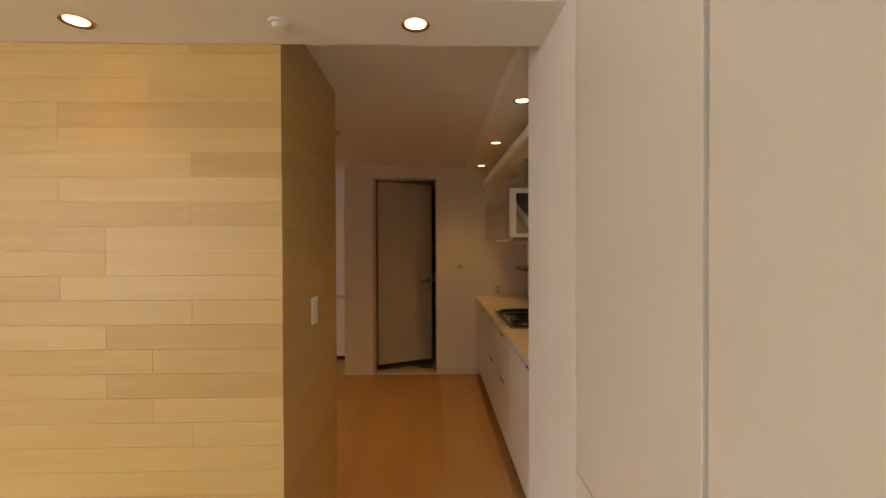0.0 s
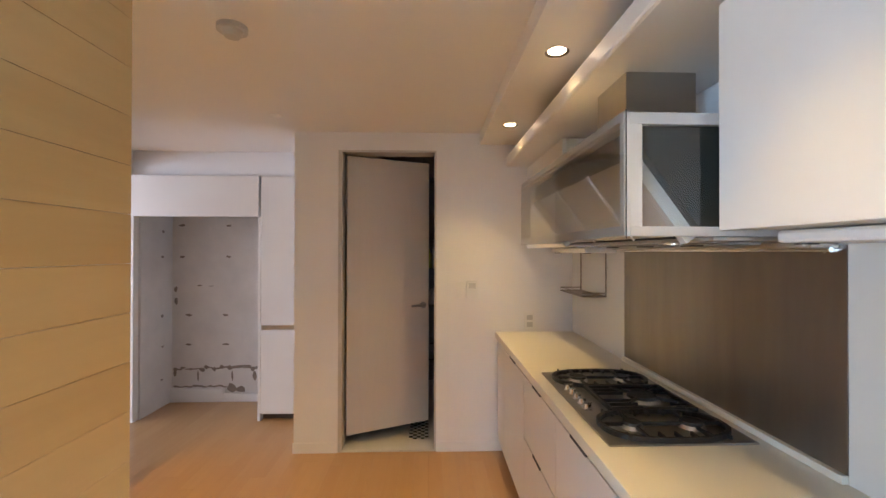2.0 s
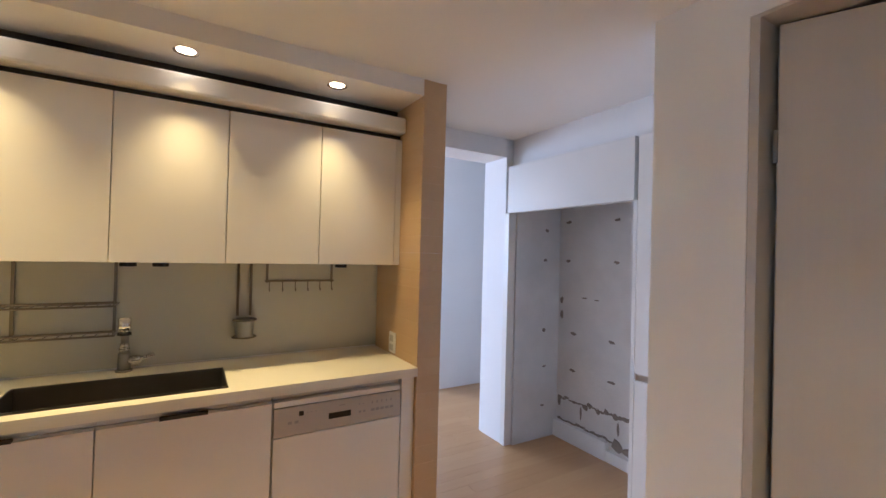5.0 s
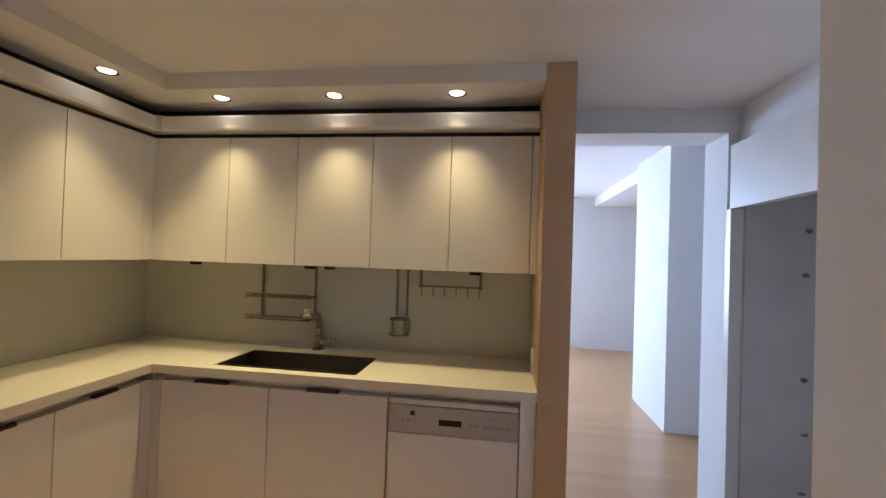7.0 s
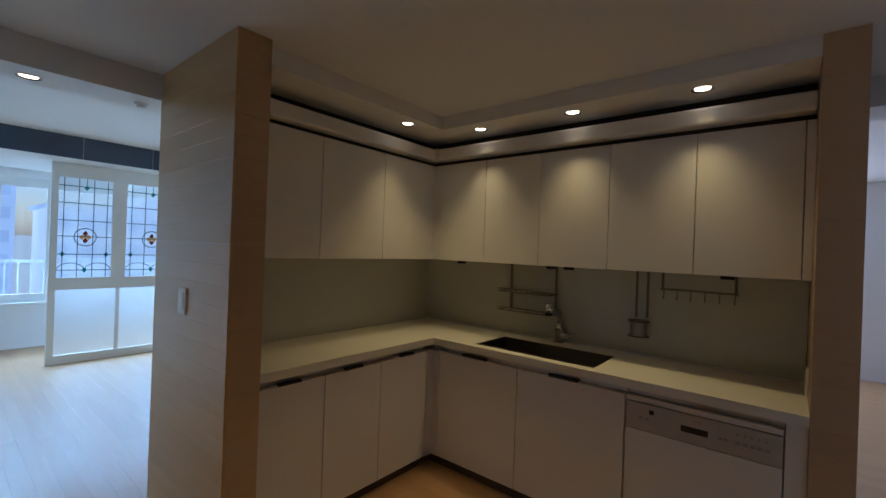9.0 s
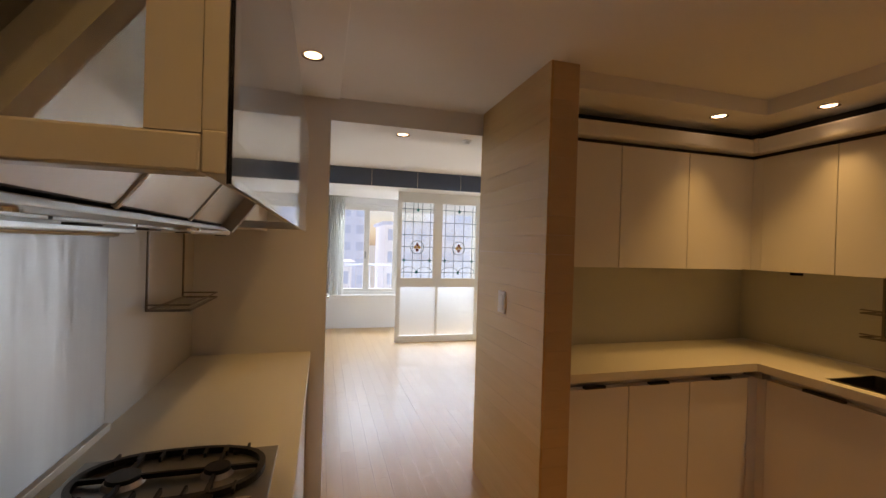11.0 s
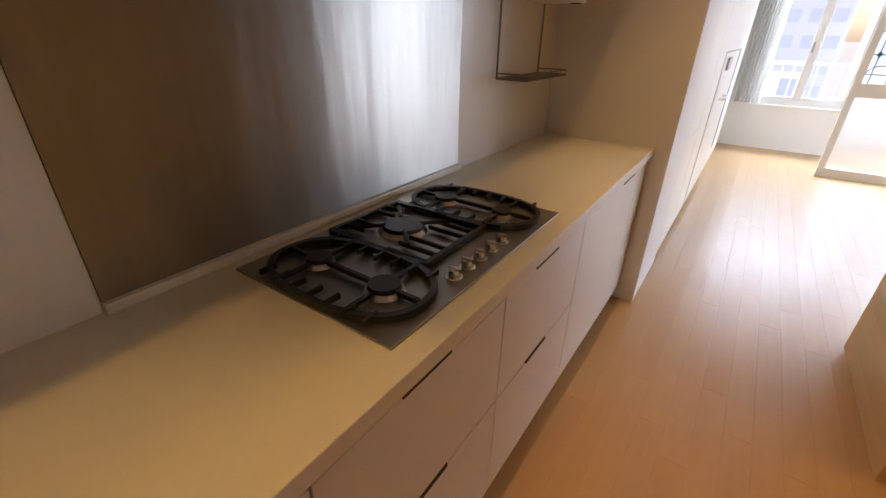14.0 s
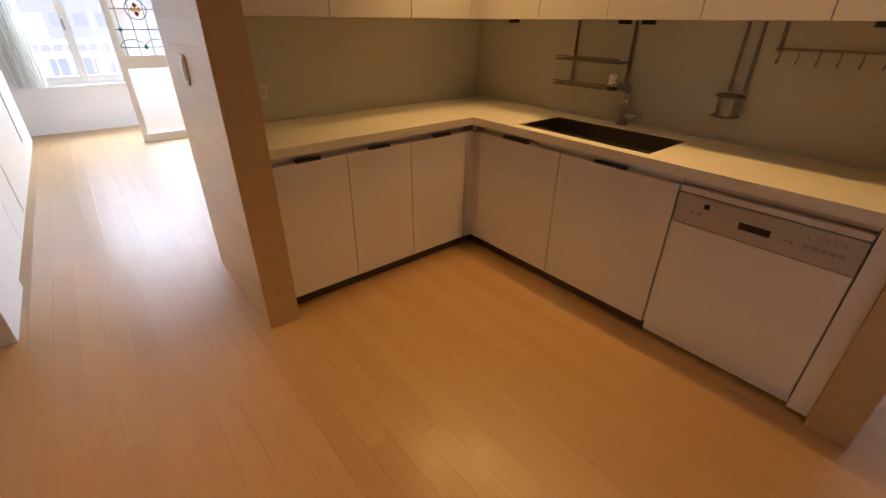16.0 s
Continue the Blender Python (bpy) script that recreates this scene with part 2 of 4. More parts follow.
def rod(bm, a, b, r, seg=10, r2=None):
    """Adds a closed cylinder or cone from a to b."""
    a, b = Vector(a), Vector(b)
    m = Matrix.Translation((a + b) / 2) @ (b - a).to_track_quat("Z", "Y").to_matrix().to_4x4()
    bmesh.ops.create_cone(bm, cap_ends=True, segments=seg, radius1=r, radius2=r if r2 is None else r2, depth=(b - a).length, matrix=m)
    return bm


def pipe(bm, points, r, seg=8):
    """Adds a bent round bar through the points."""
    for a, b in zip(points, points[1:]):
        rod(bm, a, b, r, seg)
    for p in points[1:-1]:
        bmesh.ops.create_uvsphere(bm, u_segments=seg, v_segments=6, radius=r, matrix=Matrix.Translation(p))
    return bm


def part(name, bm, material, parent=None, label="", smooth=False):
    me = bpy.data.meshes.new(name)
    bm.to_mesh(me)
    bm.free()
    me.materials.append(material)
    if smooth:
        for p in me.polygons:
            p.use_smooth = len(p.vertices) == 4 or len(p.vertices) == 3
    ob = new(name, me)
    if parent is not None:
        ob.parent = parent
        if parent.type == "EMPTY":
            ob.matrix_parent_inverse = Matrix.Translation(parent.location).inverted()
    if label:
        ob["label"] = label
    return ob


def block(name, x0, x1, y0, y1, z0, z1, material, parent=None, bevel=0.0, label=""):
    return part(name, put(bmesh.new(), x0, x1, y0, y1, z0, z1, bevel), material, parent, label)


def thing(name, base, label, category, group=""):
    ob = new(name)
    ob.empty_display_size = 0.05
    ob.location = base
    return tagged(ob, label, category, group)


def structure(ob, label, category):
    return tagged(ob, label, category, kind="structure")


# ---- the large structure ----
HC, HB, HL = 2.268, 2.133, 2.40
floor = structure(block("floor", -6.7, 1.8, -2.95, 8.2, -0.14, -0.012, TOE), "pale oak laminate floor boards", "floor")
structure(block("ceiling", -1.93, 1.62, 2.02, 6.35, HC, HC + 0.12, CEIL), "plain white kitchen ceiling", "ceiling")
structure(block("ceiling_beam", -5.0, 1.62, 1.735, 2.0195, HB, HL + 0.12, CEIL), "dropped white ceiling beam with downlights", "ceiling")
structure(block("ceiling_living", -5.0, 1.62, -0.95, 1.7345, HL, HL + 0.12, CEIL), "plain white living room ceiling", "ceiling")
structure(block("ceiling_window_bay", -5.0, 1.62, -2.75, -1.0, 2.21, 2.52, CEIL), "white lower ceiling along the windows", "ceiling")
fascia = structure(block("trim_navy", -5.0, 1.62, -0.999, -0.957, 2.18, 2.52, PVC2), "navy blue ceiling fascia of butted boards", "trim")
for i in range(11):
    block("panel", -5.0 + i * 0.602, -4.402 + i * 0.602, -0.9565, -0.951, 2.18, 2.52, NAVY, fascia, 0.0015)
structure(block("wall_living_west", -5.15, -5.0, -2.75, 2.02, 0, 2.52, PAINT), "plain white living room wall", "wall")
structure(block("wall_living_east", 1.62, 1.8, -2.95, 1.66, 0, 2.52, PAINT), "plain white wall behind tall cabinets", "wall")
structure(block("wall_pillar", 0.972, 1.8, 1.66, 2.237, 0, HC + 0.12, PAINT), "white wall pier between kitchen and living room", "wall")
structure(block("wall_kitchen_east", 1.612, 1.8, 2.2375, 6.95, 0, HC + 0.12, PAINT), "white kitchen wall behind the hob", "wall")

# outer wall with a wide window opening
bm = bmesh.new()
put(bm, -5.0, 1.62, -2.95, -2.73, -0.1, 0.56)
put(bm, -5.0, 1.62, -2.95, -2.73, 2.10, 2.52)
put(bm, 0.80, 1.62, -2.95, -2.73, 0.56, 2.10)
put(bm, -5.0, -4.80, -2.95, -2.73, 0.56, 2.10)
structure(part("wall_south", bm, PAINT), "white outer wall under a wide window", "wall")

# wood-clad wall between living room and kitchen
wall_wood = structure(block("wall_wood", -5.0, 0.0245, 2.0335, 2.25, 0, HC + 0.12, PAINT), "wall clad in pale maple boards", "wall")
stub = structure(block("wall_stub", -0.108, 0.0235, 2.2505, 2.857, 0, HC + 0.1, PAINT), "short wall end clad in maple boards", "wall")
structure(block("wall_kitchen_west", -1.99, -1.866, 2.2505, 4.662, 0, HC + 0.12, PAINT), "white kitchen wall behind the sink", "wall")

# wall with the door opening
bm = bmesh.new()
put(bm, -0.38, -0.073, 5.12, 5.27, 0, HC + 0.1)
put(bm, 0.622, 1.6115, 5.12, 5.27, 0, HC + 0.1)
put(bm, -0.073, 0.622, 5.12, 5.27, 2.143, HC + 0.1)
structure(part("wall_north", bm, PAINT), "white wall around the open door", "wall")
structure(block("baseboard", -0.386, -0.076, 5.113, 5.1195, 0.0, 0.075, PAINT, bevel=0.002), "low white painted skirting", "baseboard")
structure(block("baseboard", 0.626, 1.06, 5.113, 5.1195, 0.0, 0.075, PAINT, bevel=0.002), "low white painted skirting", "baseboard")
structure(block("wall_bath_west", -0.38, -0.26, 5.2705, 6.95, 0, HC + 0.1, PAINT), "white side wall of the bathroom", "wall")
structure(block("wall_bath_back", -0.26, 1.6115, 6.8, 6.95, 0, HC + 0.1, TILE), "dark grey tiled bathroom wall", "wall")
structure(block("ceiling_bath", -0.26, 1.6115, 5.2705, 6.7995, 2.25, 2.36, CEIL), "bathroom ceiling", "ceiling")

# passage with the empty niche
structure(block("wall_niche_back", -1.93, -0.3805, 6.205, 6.35, 0, HC + 0.1, ROUGHWALL), "bare scuffed plaster wall of an empty fridge niche", "wall")
structure(block("wall_niche_side", -1.93, -1.862, 5.76, 6.2045, 0, 2.0595, ROUGHWALL), "bare scuffed plaster side of a niche", "wall")
structure(block("wall_passage", -2.2, -1.9305, 5.70, 8.0, 0, HC + 0.12, PAINT), "white wall end beside the niche", "wall")
structure(block("wall_header", -2.2, -1.9305, 4.795, 5.6995, 2.132, HC + 0.12, PAINT), "white lintel above a wide opening", "wall")
structure(block("wall_over_niche", -1.93, -0.3805, 5.76, 6.2045, 2.06, HC, PAINT), "white wall strip above the niche", "wall")

# bright room beyond the opening
structure(block("wall_room_west", -6.66, -6.5, 4.75, 8.2, 0, 2.5, PAINT), "plain white far wall", "wall")
bm = bmesh.new()
put(bm, -6.66, -6.5, 2.25, 2.6, 0, 2.5)
put(bm, -6.66, -6.5, 2.6, 4.7495, 0, 0.65)
put(bm, -6.66, -6.5, 2.6, 4.7495, 2.15, 2.5)
structure(part("wall_room_window", bm, PAINT), "white wall with a side window", "wall")
structure(block("wall_room_south", -6.5, -5.0005, 2.10, 2.25, 0, 2.5, PAINT), "plain white room wall", "wall")
structure(block("wall_room_north", -6.5, -2.201, 8.0, 8.2, 0, 2.5, PAINT), "plain white room wall", "wall")
structure(block("ceiling_room", -6.66, -2.0, 2.2505, 8.2, 2.42, 2.54, CEIL), "white room ceiling", "ceiling")
structure(block("ceiling_room_drop", -6.5, -4.08, 5.94, 7.999, 2.28, 2.4195, CEIL, bevel=0.004), "lowered white ceiling strip with small lights", "ceiling")
structure(block("wall_room_block", -4.08, -3.21, 5.87, 7.999, 0, 2.4195, PAINT), "white partition block in the next room", "wall")

far = thing("tall_cupboard", (-4.5, 7.9, 0), "dark brown tall cupboard with a white ledge", "cupboard")
block("upper_door", -4.91, -4.085, 7.93, 7.999, 0.84, 2.2, TOE, far, 0.002)
block("ledge", -4.91, -4.085, 7.90, 7.999, 0.72, 0.838, PVC, far, 0.003, "white ledge")
block("lower_door", -4.91, -4.085, 7.93, 7.999, 0.0, 0.718, TOE, far, 0.002)

# dropped ceiling strips above the cabinets
bm = bmesh.new()
put(bm, -1.865, -1.312, 2.2505, 4.6625, 2.186, HC)
put(bm, -1.3119, -0.1085, 2.2505, 2.815, 2.186, HC)
structure(part("ceiling_drop_west", bm, CEIL), "lowered white ceiling strip with downlights", "ceiling")
structure(block("ceiling_drop_east", 0.93, 1.6115, 2.2375, 5.1195, 2.186, HC, CEIL, bevel=0.002), "lowered white ceiling strip with downlights", "ceiling")


# ---- cabinets ----
def base_unit(x0, x1, y0, y1, face, fronts, label, z0=0.065, z1=0.752, group="base cabinets", channel=0.039, hollow=False):
    """A base cabinet; face: the side its fronts are on (+x, -x or +y); fronts: (a, b, za, zb, notch) along the face."""
    u = thing("base_cabinet", ((x0 + x1) / 2, (y0 + y1) / 2, 0), label, "cabinet", group)
    t = 0.02
    if face == "+x":
        if hollow:
            block("body", x0, x1 - t - 0.002, y0, y1, z0, 0.63, LACQ, u)
            block("front_rail", x1 - 0.063, x1 - t - 0.002, y0, y1, 0.631, z1, LACQ, u)
        else:
            block("body", x0, x1 - t - 0.002, y0, y1, z0, z1, LACQ, u)
        block("plinth", x0, x1 - 0.035, y0, y1, 0.0, z0 - 0.001, TOE, u, label="dark recessed plinth")
        block("grip_channel", x1 - 0.063 if hollow else x0, x1 - t - 0.012, y0, y1, z1 + 0.001, z1 + channel, ALU, u, label="brushed metal grip channel")
    elif face == "-x":
        block("body", x0 + t + 0.002, x1, y0, y1, z0, z1, LACQ, u)
        block("plinth", x0 + 0.07, x1, y0, y1, 0.0, z0 - 0.001, TOE, u, label="dark recessed plinth")
        block("grip_channel", x0 + t + 0.012, x1, y0, y1, z1 + 0.001, z1 + channel, ALU, u, label="brushed metal grip channel")
    else:
        block("body", x0, x1, y0, y1 - t - 0.002, z0, z1, LACQ, u)
        block("plinth", x0, x1, y0, y1 - 0.035, 0.0, z0 - 0.001, TOE, u, label="dark recessed plinth")
        block("grip_channel", x0, x1, y0, y1 - t - 0.012, z1 + 0.001, z1 + channel, ALU, u, label="brushed metal grip channel")
    for a, b, za, zb, notch in fronts:
        a, b = a + 0.0018, b - 0.0018
        name = "drawer_front" if zb - za < 0.45 else "door"
        bm = bmesh.new()
        g = 0.002
        if face == "+x":
            f = part(name, put(bm, x1 - t, x1, a, b, za + g, zb - g, 0.0015), LACQ, u)
        elif face == "-x":
            f = part(name, put(bm, x0, x0 + t, a, b, za + g, zb - g, 0.0015), LACQ, u)
        else:
            f = part(name, put(bm, a, b, y1 - t, y1, za + g, zb - g, 0.0015), LACQ, u)
        # no hollow is cut: a dark block imitates the shaded finger notch
        if notch:
            na, nb = notch
            if face == "+x":
                block("grip", x1 - t + 0.002, x1 + 0.002, na, nb, zb - 0.004, zb + 0.008, DARK, f, label="dark block painted as the finger recess's shade")
            elif face == "-x":
                block("grip", x0 - 0.002, x0 + t - 0.002, na, nb, zb - 0.004, zb + 0.008, DARK, f, label="dark block painted as the finger recess's shade")
            else:
                block("grip", na, nb, y1 - t + 0.002, y1 + 0.002, zb - 0.004, zb + 0.008, DARK, f, label="dark block painted as the finger recess's shade")
    return u


BL = "white handleless base cabinet under the cream worktop"
# sink side, facing the aisle
base_unit(-1.86, -1.335, 2.84, 3.411, "+x", [(2.84, 3.411, 0.065, 0.752, (3.02, 3.2))], BL, channel=0.034, hollow=True)
base_unit(-1.86, -1.335, 3.412, 3.996, "+x", [(3.412, 3.996, 0.065, 0.752, (3.6, 3.76))], "white sink cabinet with one wide door", channel=0.034, hollow=True)
# short side against the maple wall end
base_unit(-0.494, -0.110, 2.255, 2.79, "+y", [(-0.494, -0.110, 0.065, 0.752, (-0.36, -0.24))], BL)
base_unit(-0.872, -0.495, 2.255, 2.79, "+y", [(-0.872, -0.495, 0.065, 0.752, (-0.74, -0.62))], BL)
base_unit(-1.27, -0.873, 2.255, 2.79, "+y", [(-1.27, -0.873, 0.065, 0.752, (-1.15, -1.03))], BL)
u = thing("corner_filler", (-1.4, 2.7, 0), "white corner filler post between base cabinets", "cabinet")
block("panel", -1.86, -1.337, 2.76, 2.8385, 0.065, 0.752, LACQ, u)
block("panel", -1.3365, -1.272, 2.70, 2.792, 0.065, 0.752, LACQ, u)
block("plinth", -1.86, -1.37, 2.7555, 2.8385, 0.0, 0.064, TOE, u)
block("grip_channel", -1.86, -1.305, 2.70, 2.8385, 0.753, 0.791, ALU, u)
u = thing("end_filler", (-1.6, 4.62, 0), "narrow white filler panel beside the dishwasher", "cabinet")
block("panel", -1.86, -1.335, 4.594, 4.6615, 0.02, 0.79, LACQ, u, 0.001)

# hob side
RL = "white handleless drawer cabinet under the hob worktop"
base_unit(1.06, 1.605, 2.24, 3.16, "-x", [(2.24, 2.42, 0.09, 0.786, None), (2.42, 3.16, 0.09, 0.786, (2.5, 2.68))], "white base cabinet with plain doors", 0.09, 0.786, channel=0.024)
base_unit(1.06, 1.605, 3.161, 3.72, "-x", [(3.161, 3.72, 0.468, 0.786, (3.40, 3.55)), (3.161, 3.72, 0.09, 0.462, (3.40, 3.54))], RL, 0.09, 0.786, channel=0.024)
base_unit(1.06, 1.605, 3.721, 4.28, "-x", [(3.721, 4.28, 0.468, 0.786, (3.945, 4.09)), (3.721, 4.28, 0.09, 0.462, (3.95, 4.08))], RL, 0.09, 0.786, channel=0.024)
base_unit(1.06, 1.605, 4.281, 5.112, "-x", [(4.281, 4.85, 0.09, 0.786, (4.5, 4.65)), (4.851, 5.112, 0.09, 0.786, None)], "white base cabinet with plain doors", 0.09, 0.786, channel=0.024)

# worktops
LTOP = 0.834
top = thing("worktop", (-1.3, 3.0, 0.805), "cream solid surface worktop around the sink", "worktop")
bm = bmesh.new()
CX, CY = (-1.862, -1.712, -1.36, -1.298, -0.1095), (2.2515, 2.818, 3.10, 3.832, 4.6615)
grid = [[bm.verts.new((x, y, LTOP)) for y in CY] for x in CX]
for i in range(4):
    for j in range(4):
        if (i < 3 or j == 0) and not (i == 1 and j == 2):
            bm.faces.new((grid[i][j], grid[i + 1][j], grid[i + 1][j + 1], grid[i][j + 1]))
for g_ in [v for r in grid for v in r if not v.link_faces]:
    bm.verts.remove(g_)
low = bmesh.ops.extrude_face_region(bm, geom=bm.faces[:])["geom"]
for v in [e for e in low if isinstance(e, bmesh.types.BMVert)]:
    v.co.z = LTOP - 0.042
bmesh.ops.recalc_face_normals(bm, faces=bm.faces[:])
part("slab", bm, STONE, top)
top = thing("worktop", (1.3, 3.7, 0.81), "cream solid surface worktop around the gas hob", "worktop")
block("slab", 1.044, 1.606, 2.2385, 5.1185, 0.811, 0.85, STONE, top, 0.002)

# glass and steel splashbacks
u = thing("splashback", (-1.86, 3.5, 0.85), "grey-green glass splashback behind the sink", "splashback")
block("panel", -1.8655, -1.858, 2.259, 4.6615, LTOP + 0.0005, 1.335, SPLASH, u)
block("panel", -1.8575, -0.1095, 2.2508, 2.2585, LTOP + 0.0005, 1.335, SPLASH, u)
block("seal", -1.8575, -1.852, 2.26, 4.66, LTOP + 0.0005, LTOP + 0.007, PVC, u)
u = thing("splashback", (1.6, 3.7, 0.85), "brushed stainless steel splashback behind the hob", "splashback")
block("panel", 1.6, 1.6065, 3.105, 4.30, 0.872, 1.44, STEEL, u)
block("seal", 1.584, 1.6065, 3.105, 4.30, 0.8505, 0.8715, STONE, u, 0.002, "cream upstand strip")
u = thing("splashback", (1.6, 2.7, 0.85), "white glass splashback panel", "splashback", "white splashbacks")
block("panel", 1.602, 1.6115, 2.2385, 3.104, 0.8505, 1.475, SPLASHW, u)
u = thing("splashback", (1.6, 4.7, 0.85), "white glass splashback panel", "splashback", "white splashbacks")
block("panel", 1.602, 1.6115, 4.301, 5.1185, 0.8505, 1.4455, SPLASHW, u)


def wall_unit(x0, x1, y0, y1, face, z0, z1, label, group="wall cabinets"):
    u = thing("wall_cabinet", ((x0 + x1) / 2, (y0 + y1) / 2, z0), label, "cabinet", group)
    t, g = 0.02, 0.0018
    if face == "+x":
        block("body", x0, x1 - t - 0.002, y0, y1, z0 + 0.003, z1, LACQ, u)
        block("door", x1 - t, x1, y0 + g, y1 - g, z0, z1, LACQ, u, 0.0015)
    elif face == "-x":
        block("body", x0 + t + 0.002, x1, y0, y1, z0 + 0.003, z1, LACQ, u)
        block("door", x0, x0 + t, y0 + g, y1 - g, z0, z1, LACQ, u, 0.0015)
    else:
        block("body", x0, x1, y0, y1 - t - 0.002, z0 + 0.003, z1, LACQ, u)
        block("door", x0 + g, x1 - g, y1 - t, y1, z0, z1, LACQ, u, 0.0015)
    return u


UL = "white flat-front wall cabinet above the splashback"
ys = [2.622, 3.01, 3.405, 3.817, 4.227, 4.628]
for a, b in zip(ys, ys[1:]):
    wall_unit(-1.857, -1.55, a, b - 0.0005, "+x", 1.332, 2.012, UL)
for a, b in ((-0.592, -0.110), (-1.06, -0.5925), (-1.488, -1.0605)):
    wall_unit(a, b, 2.2595, 2.56, "+y", 1.332, 2.012, UL)
u = thing("corner_filler", (-1.55, 2.56, 1.33), "white corner filler between wall cabinets", "cabinet")
block("panel", -1.857, -1.4885, 2.2595, 2.558, 1.334, 2.012, LACQ, u)
block("panel", -1.857, -1.553, 2.5585, 2.621, 1.334, 2.012, LACQ, u)
u = thing("end_filler", (-1.7, 4.645, 1.33), "narrow white filler strip beside the wall cabinet", "cabinet")
block("panel", -1.857, -1.552, 4.629, 4.6615, 1.332, 2.012, LACQ, u)
wall_unit(1.272, 1.6015, 2.239, 3.098, "-x", 1.474, 2.02, "white wall cabinet beside the extractor hood")
wall_unit(1.272, 1.6015, 4.305, 4.70, "-x", 1.446, 2.02, "white wall cabinet beside the extractor hood")
wall_unit(1.272, 1.6015, 4.7005, 5.118, "-x", 1.446, 2.02, "white wall cabinet beside the extractor hood")

# light-catching valances over the wall cabinets; dark blocks imitate shade in the gaps above and below
bm = bmesh.new()
put(bm, -1.857, -1.50, 2.606, 4.6615, 2.038, 2.122, 0.012)
put(bm, -1.499, -0.1095, 2.2595, 2.606, 2.038, 2.122, 0.012)
put(bm, -1.857, -1.49, 2.2595, 2.63, 2.038, 2.122)
v = thing("valance", (-1.6, 3.4, 2.03), "satin white valance board above the wall cabinets", "valance")
part("board", bm, LACQ, v)
block("gap_shade", -1.857, -1.575, 2.2595, 4.6605, 2.0125, 2.0375, DARK, v, label="dark block painted as the gap's shade")
block("gap_shade", -1.574, -0.1095, 2.2595, 2.53, 2.0125, 2.0375, DARK, v, label="dark block painted as the gap's shade")
block("gap_shade", -1.857, -1.62, 2.2595, 4.6605, 2.1225, 2.1855, DARK, v, label="dark block painted as the gap's shade")
block("gap_shade", -1.619, -0.1095, 2.2595, 2.48, 2.1225, 2.1855, DARK, v, label="dark block painted as the gap's shade")
v = thing("valance", (1.3, 3.7, 2.02), "satin white valance board above the extractor hood", "valance")
block("board", 1.12, 1.6115, 2.2385, 5.1185, 2.03, 2.105, LACQ, v, 0.012)
block("gap_shade", 1.22, 1.6105, 2.2395, 5.1175, 2.1055, 2.1855, DARK, v, label="dark block painted as the gap's shade")


# ---- downlights and ceiling fittings ----
def downlight(x, y, z, energy, label, lean=(0.0, 0.0)):
    u = thing("downlight", (x, y, z), label, "downlight", "recessed downlights")
    bm = bmesh.new()
    bmesh.ops.create_cone(bm, cap_ends=False, segments=28, radius1=0.046, radius2=0.036, depth=0.006, matrix=Matrix.Translation((x, y, z - 0.003)))
    bmesh.ops.create_cone(bm, cap_ends=False, segments=28, radius1=0.036, radius2=0.033, depth=0.004, matrix=Matrix.Translation((x, y, z - 0.004)))
    part("trim_ring", bm, BRONZE, u, "dark bronze ring", smooth=True)
    bm = bmesh.new()
    bmesh.ops.create_circle(bm, cap_ends=True, segments=28, radius=0.0335, matrix=Matrix.Translation((x, y, z - 0.0022)) @ pose(0, 0, 0, 180))
    part("lens", bm, BULB, u, "glowing warm lens")
    lamp("downlight_beam", "SPOT", energy, WARM, look((x, y, z - 0.012), (x + lean[0], y + lean[1], z - 1)), spot=98, radius=0.035)


for x, y, lean in ((-1.428, 3.036, (0.24, 0)), (-1.428, 3.645, (0.24, 0)), (-1.428, 4.258, (0.24, 0)), (-1.086, 2.72, (0, 0.24))):
    downlight(x, y, 2.186, SPOT_E, "small round warm downlight over the worktop", lean)
for y in (2.75, 3.687, 4.624):
    downlight(1.055, y, 2.186, HOB_E, "small round warm downlight over the worktop", (-0.24, 0))
for x in (-0.55, 0.522):
    downlight(x, 1.87, HB, BEAM_E, "small round warm downlight in the ceiling beam")


def smoke_alarm(x, y, z, r, h, label, shell=PVC):
    bm = bmesh.new()
    rod(bm, (x, y, z), (x, y, z - h * 0.45), r, 28)
    rod(bm, (x, y, z - h * 0.45), (x, y, z - h), r * 0.72, 28, r * 0.5)
    return tagged(part("ceiling_detector", bm, shell, smooth=False), label, "detector")


smoke_alarm(-0.172, 3.711, HC, 0.055, 0.04, "round yellowed white smoke detector on the ceiling", PVC2)
smoke_alarm(-0.385, 4.772, HC, 0.032, 0.018, "small flat white sprinkler cover on the ceiling")
smoke_alarm(0.085, 1.865, HB, 0.032, 0.022, "small white sprinkler head under the beam")


# ---- sink, tap and hanging rails ----
sink = thing("sink", (-1.5, 3.5, 0.65), "dark satin steel undermount sink in the worktop", "sink")
bm = bmesh.new()
X0, X1, Y0, Y1, Z0, Z1 = -1.7115, -1.3995, 3.1005, 3.8315, 0.645, LTOP - 0.003
put(bm, X0, X1, Y0, Y1, Z0 - 0.004, Z0)
put(bm, X0, X0 + 0.004, Y0, Y1, Z0, Z1)
put(bm, X1 - 0.004, X1, Y0, Y1, Z0, Z1)
put(bm, X0 + 0.004, X1 - 0.004, Y0, Y0 + 0.004, Z0, Z1)
put(bm, X0 + 0.004, X1 - 0.004, Y1 - 0.004, Y1, Z0, Z1)
put(bm, X1 - 0.002, -1.3605, Y0, Y1, 0.7875, 0.7915)
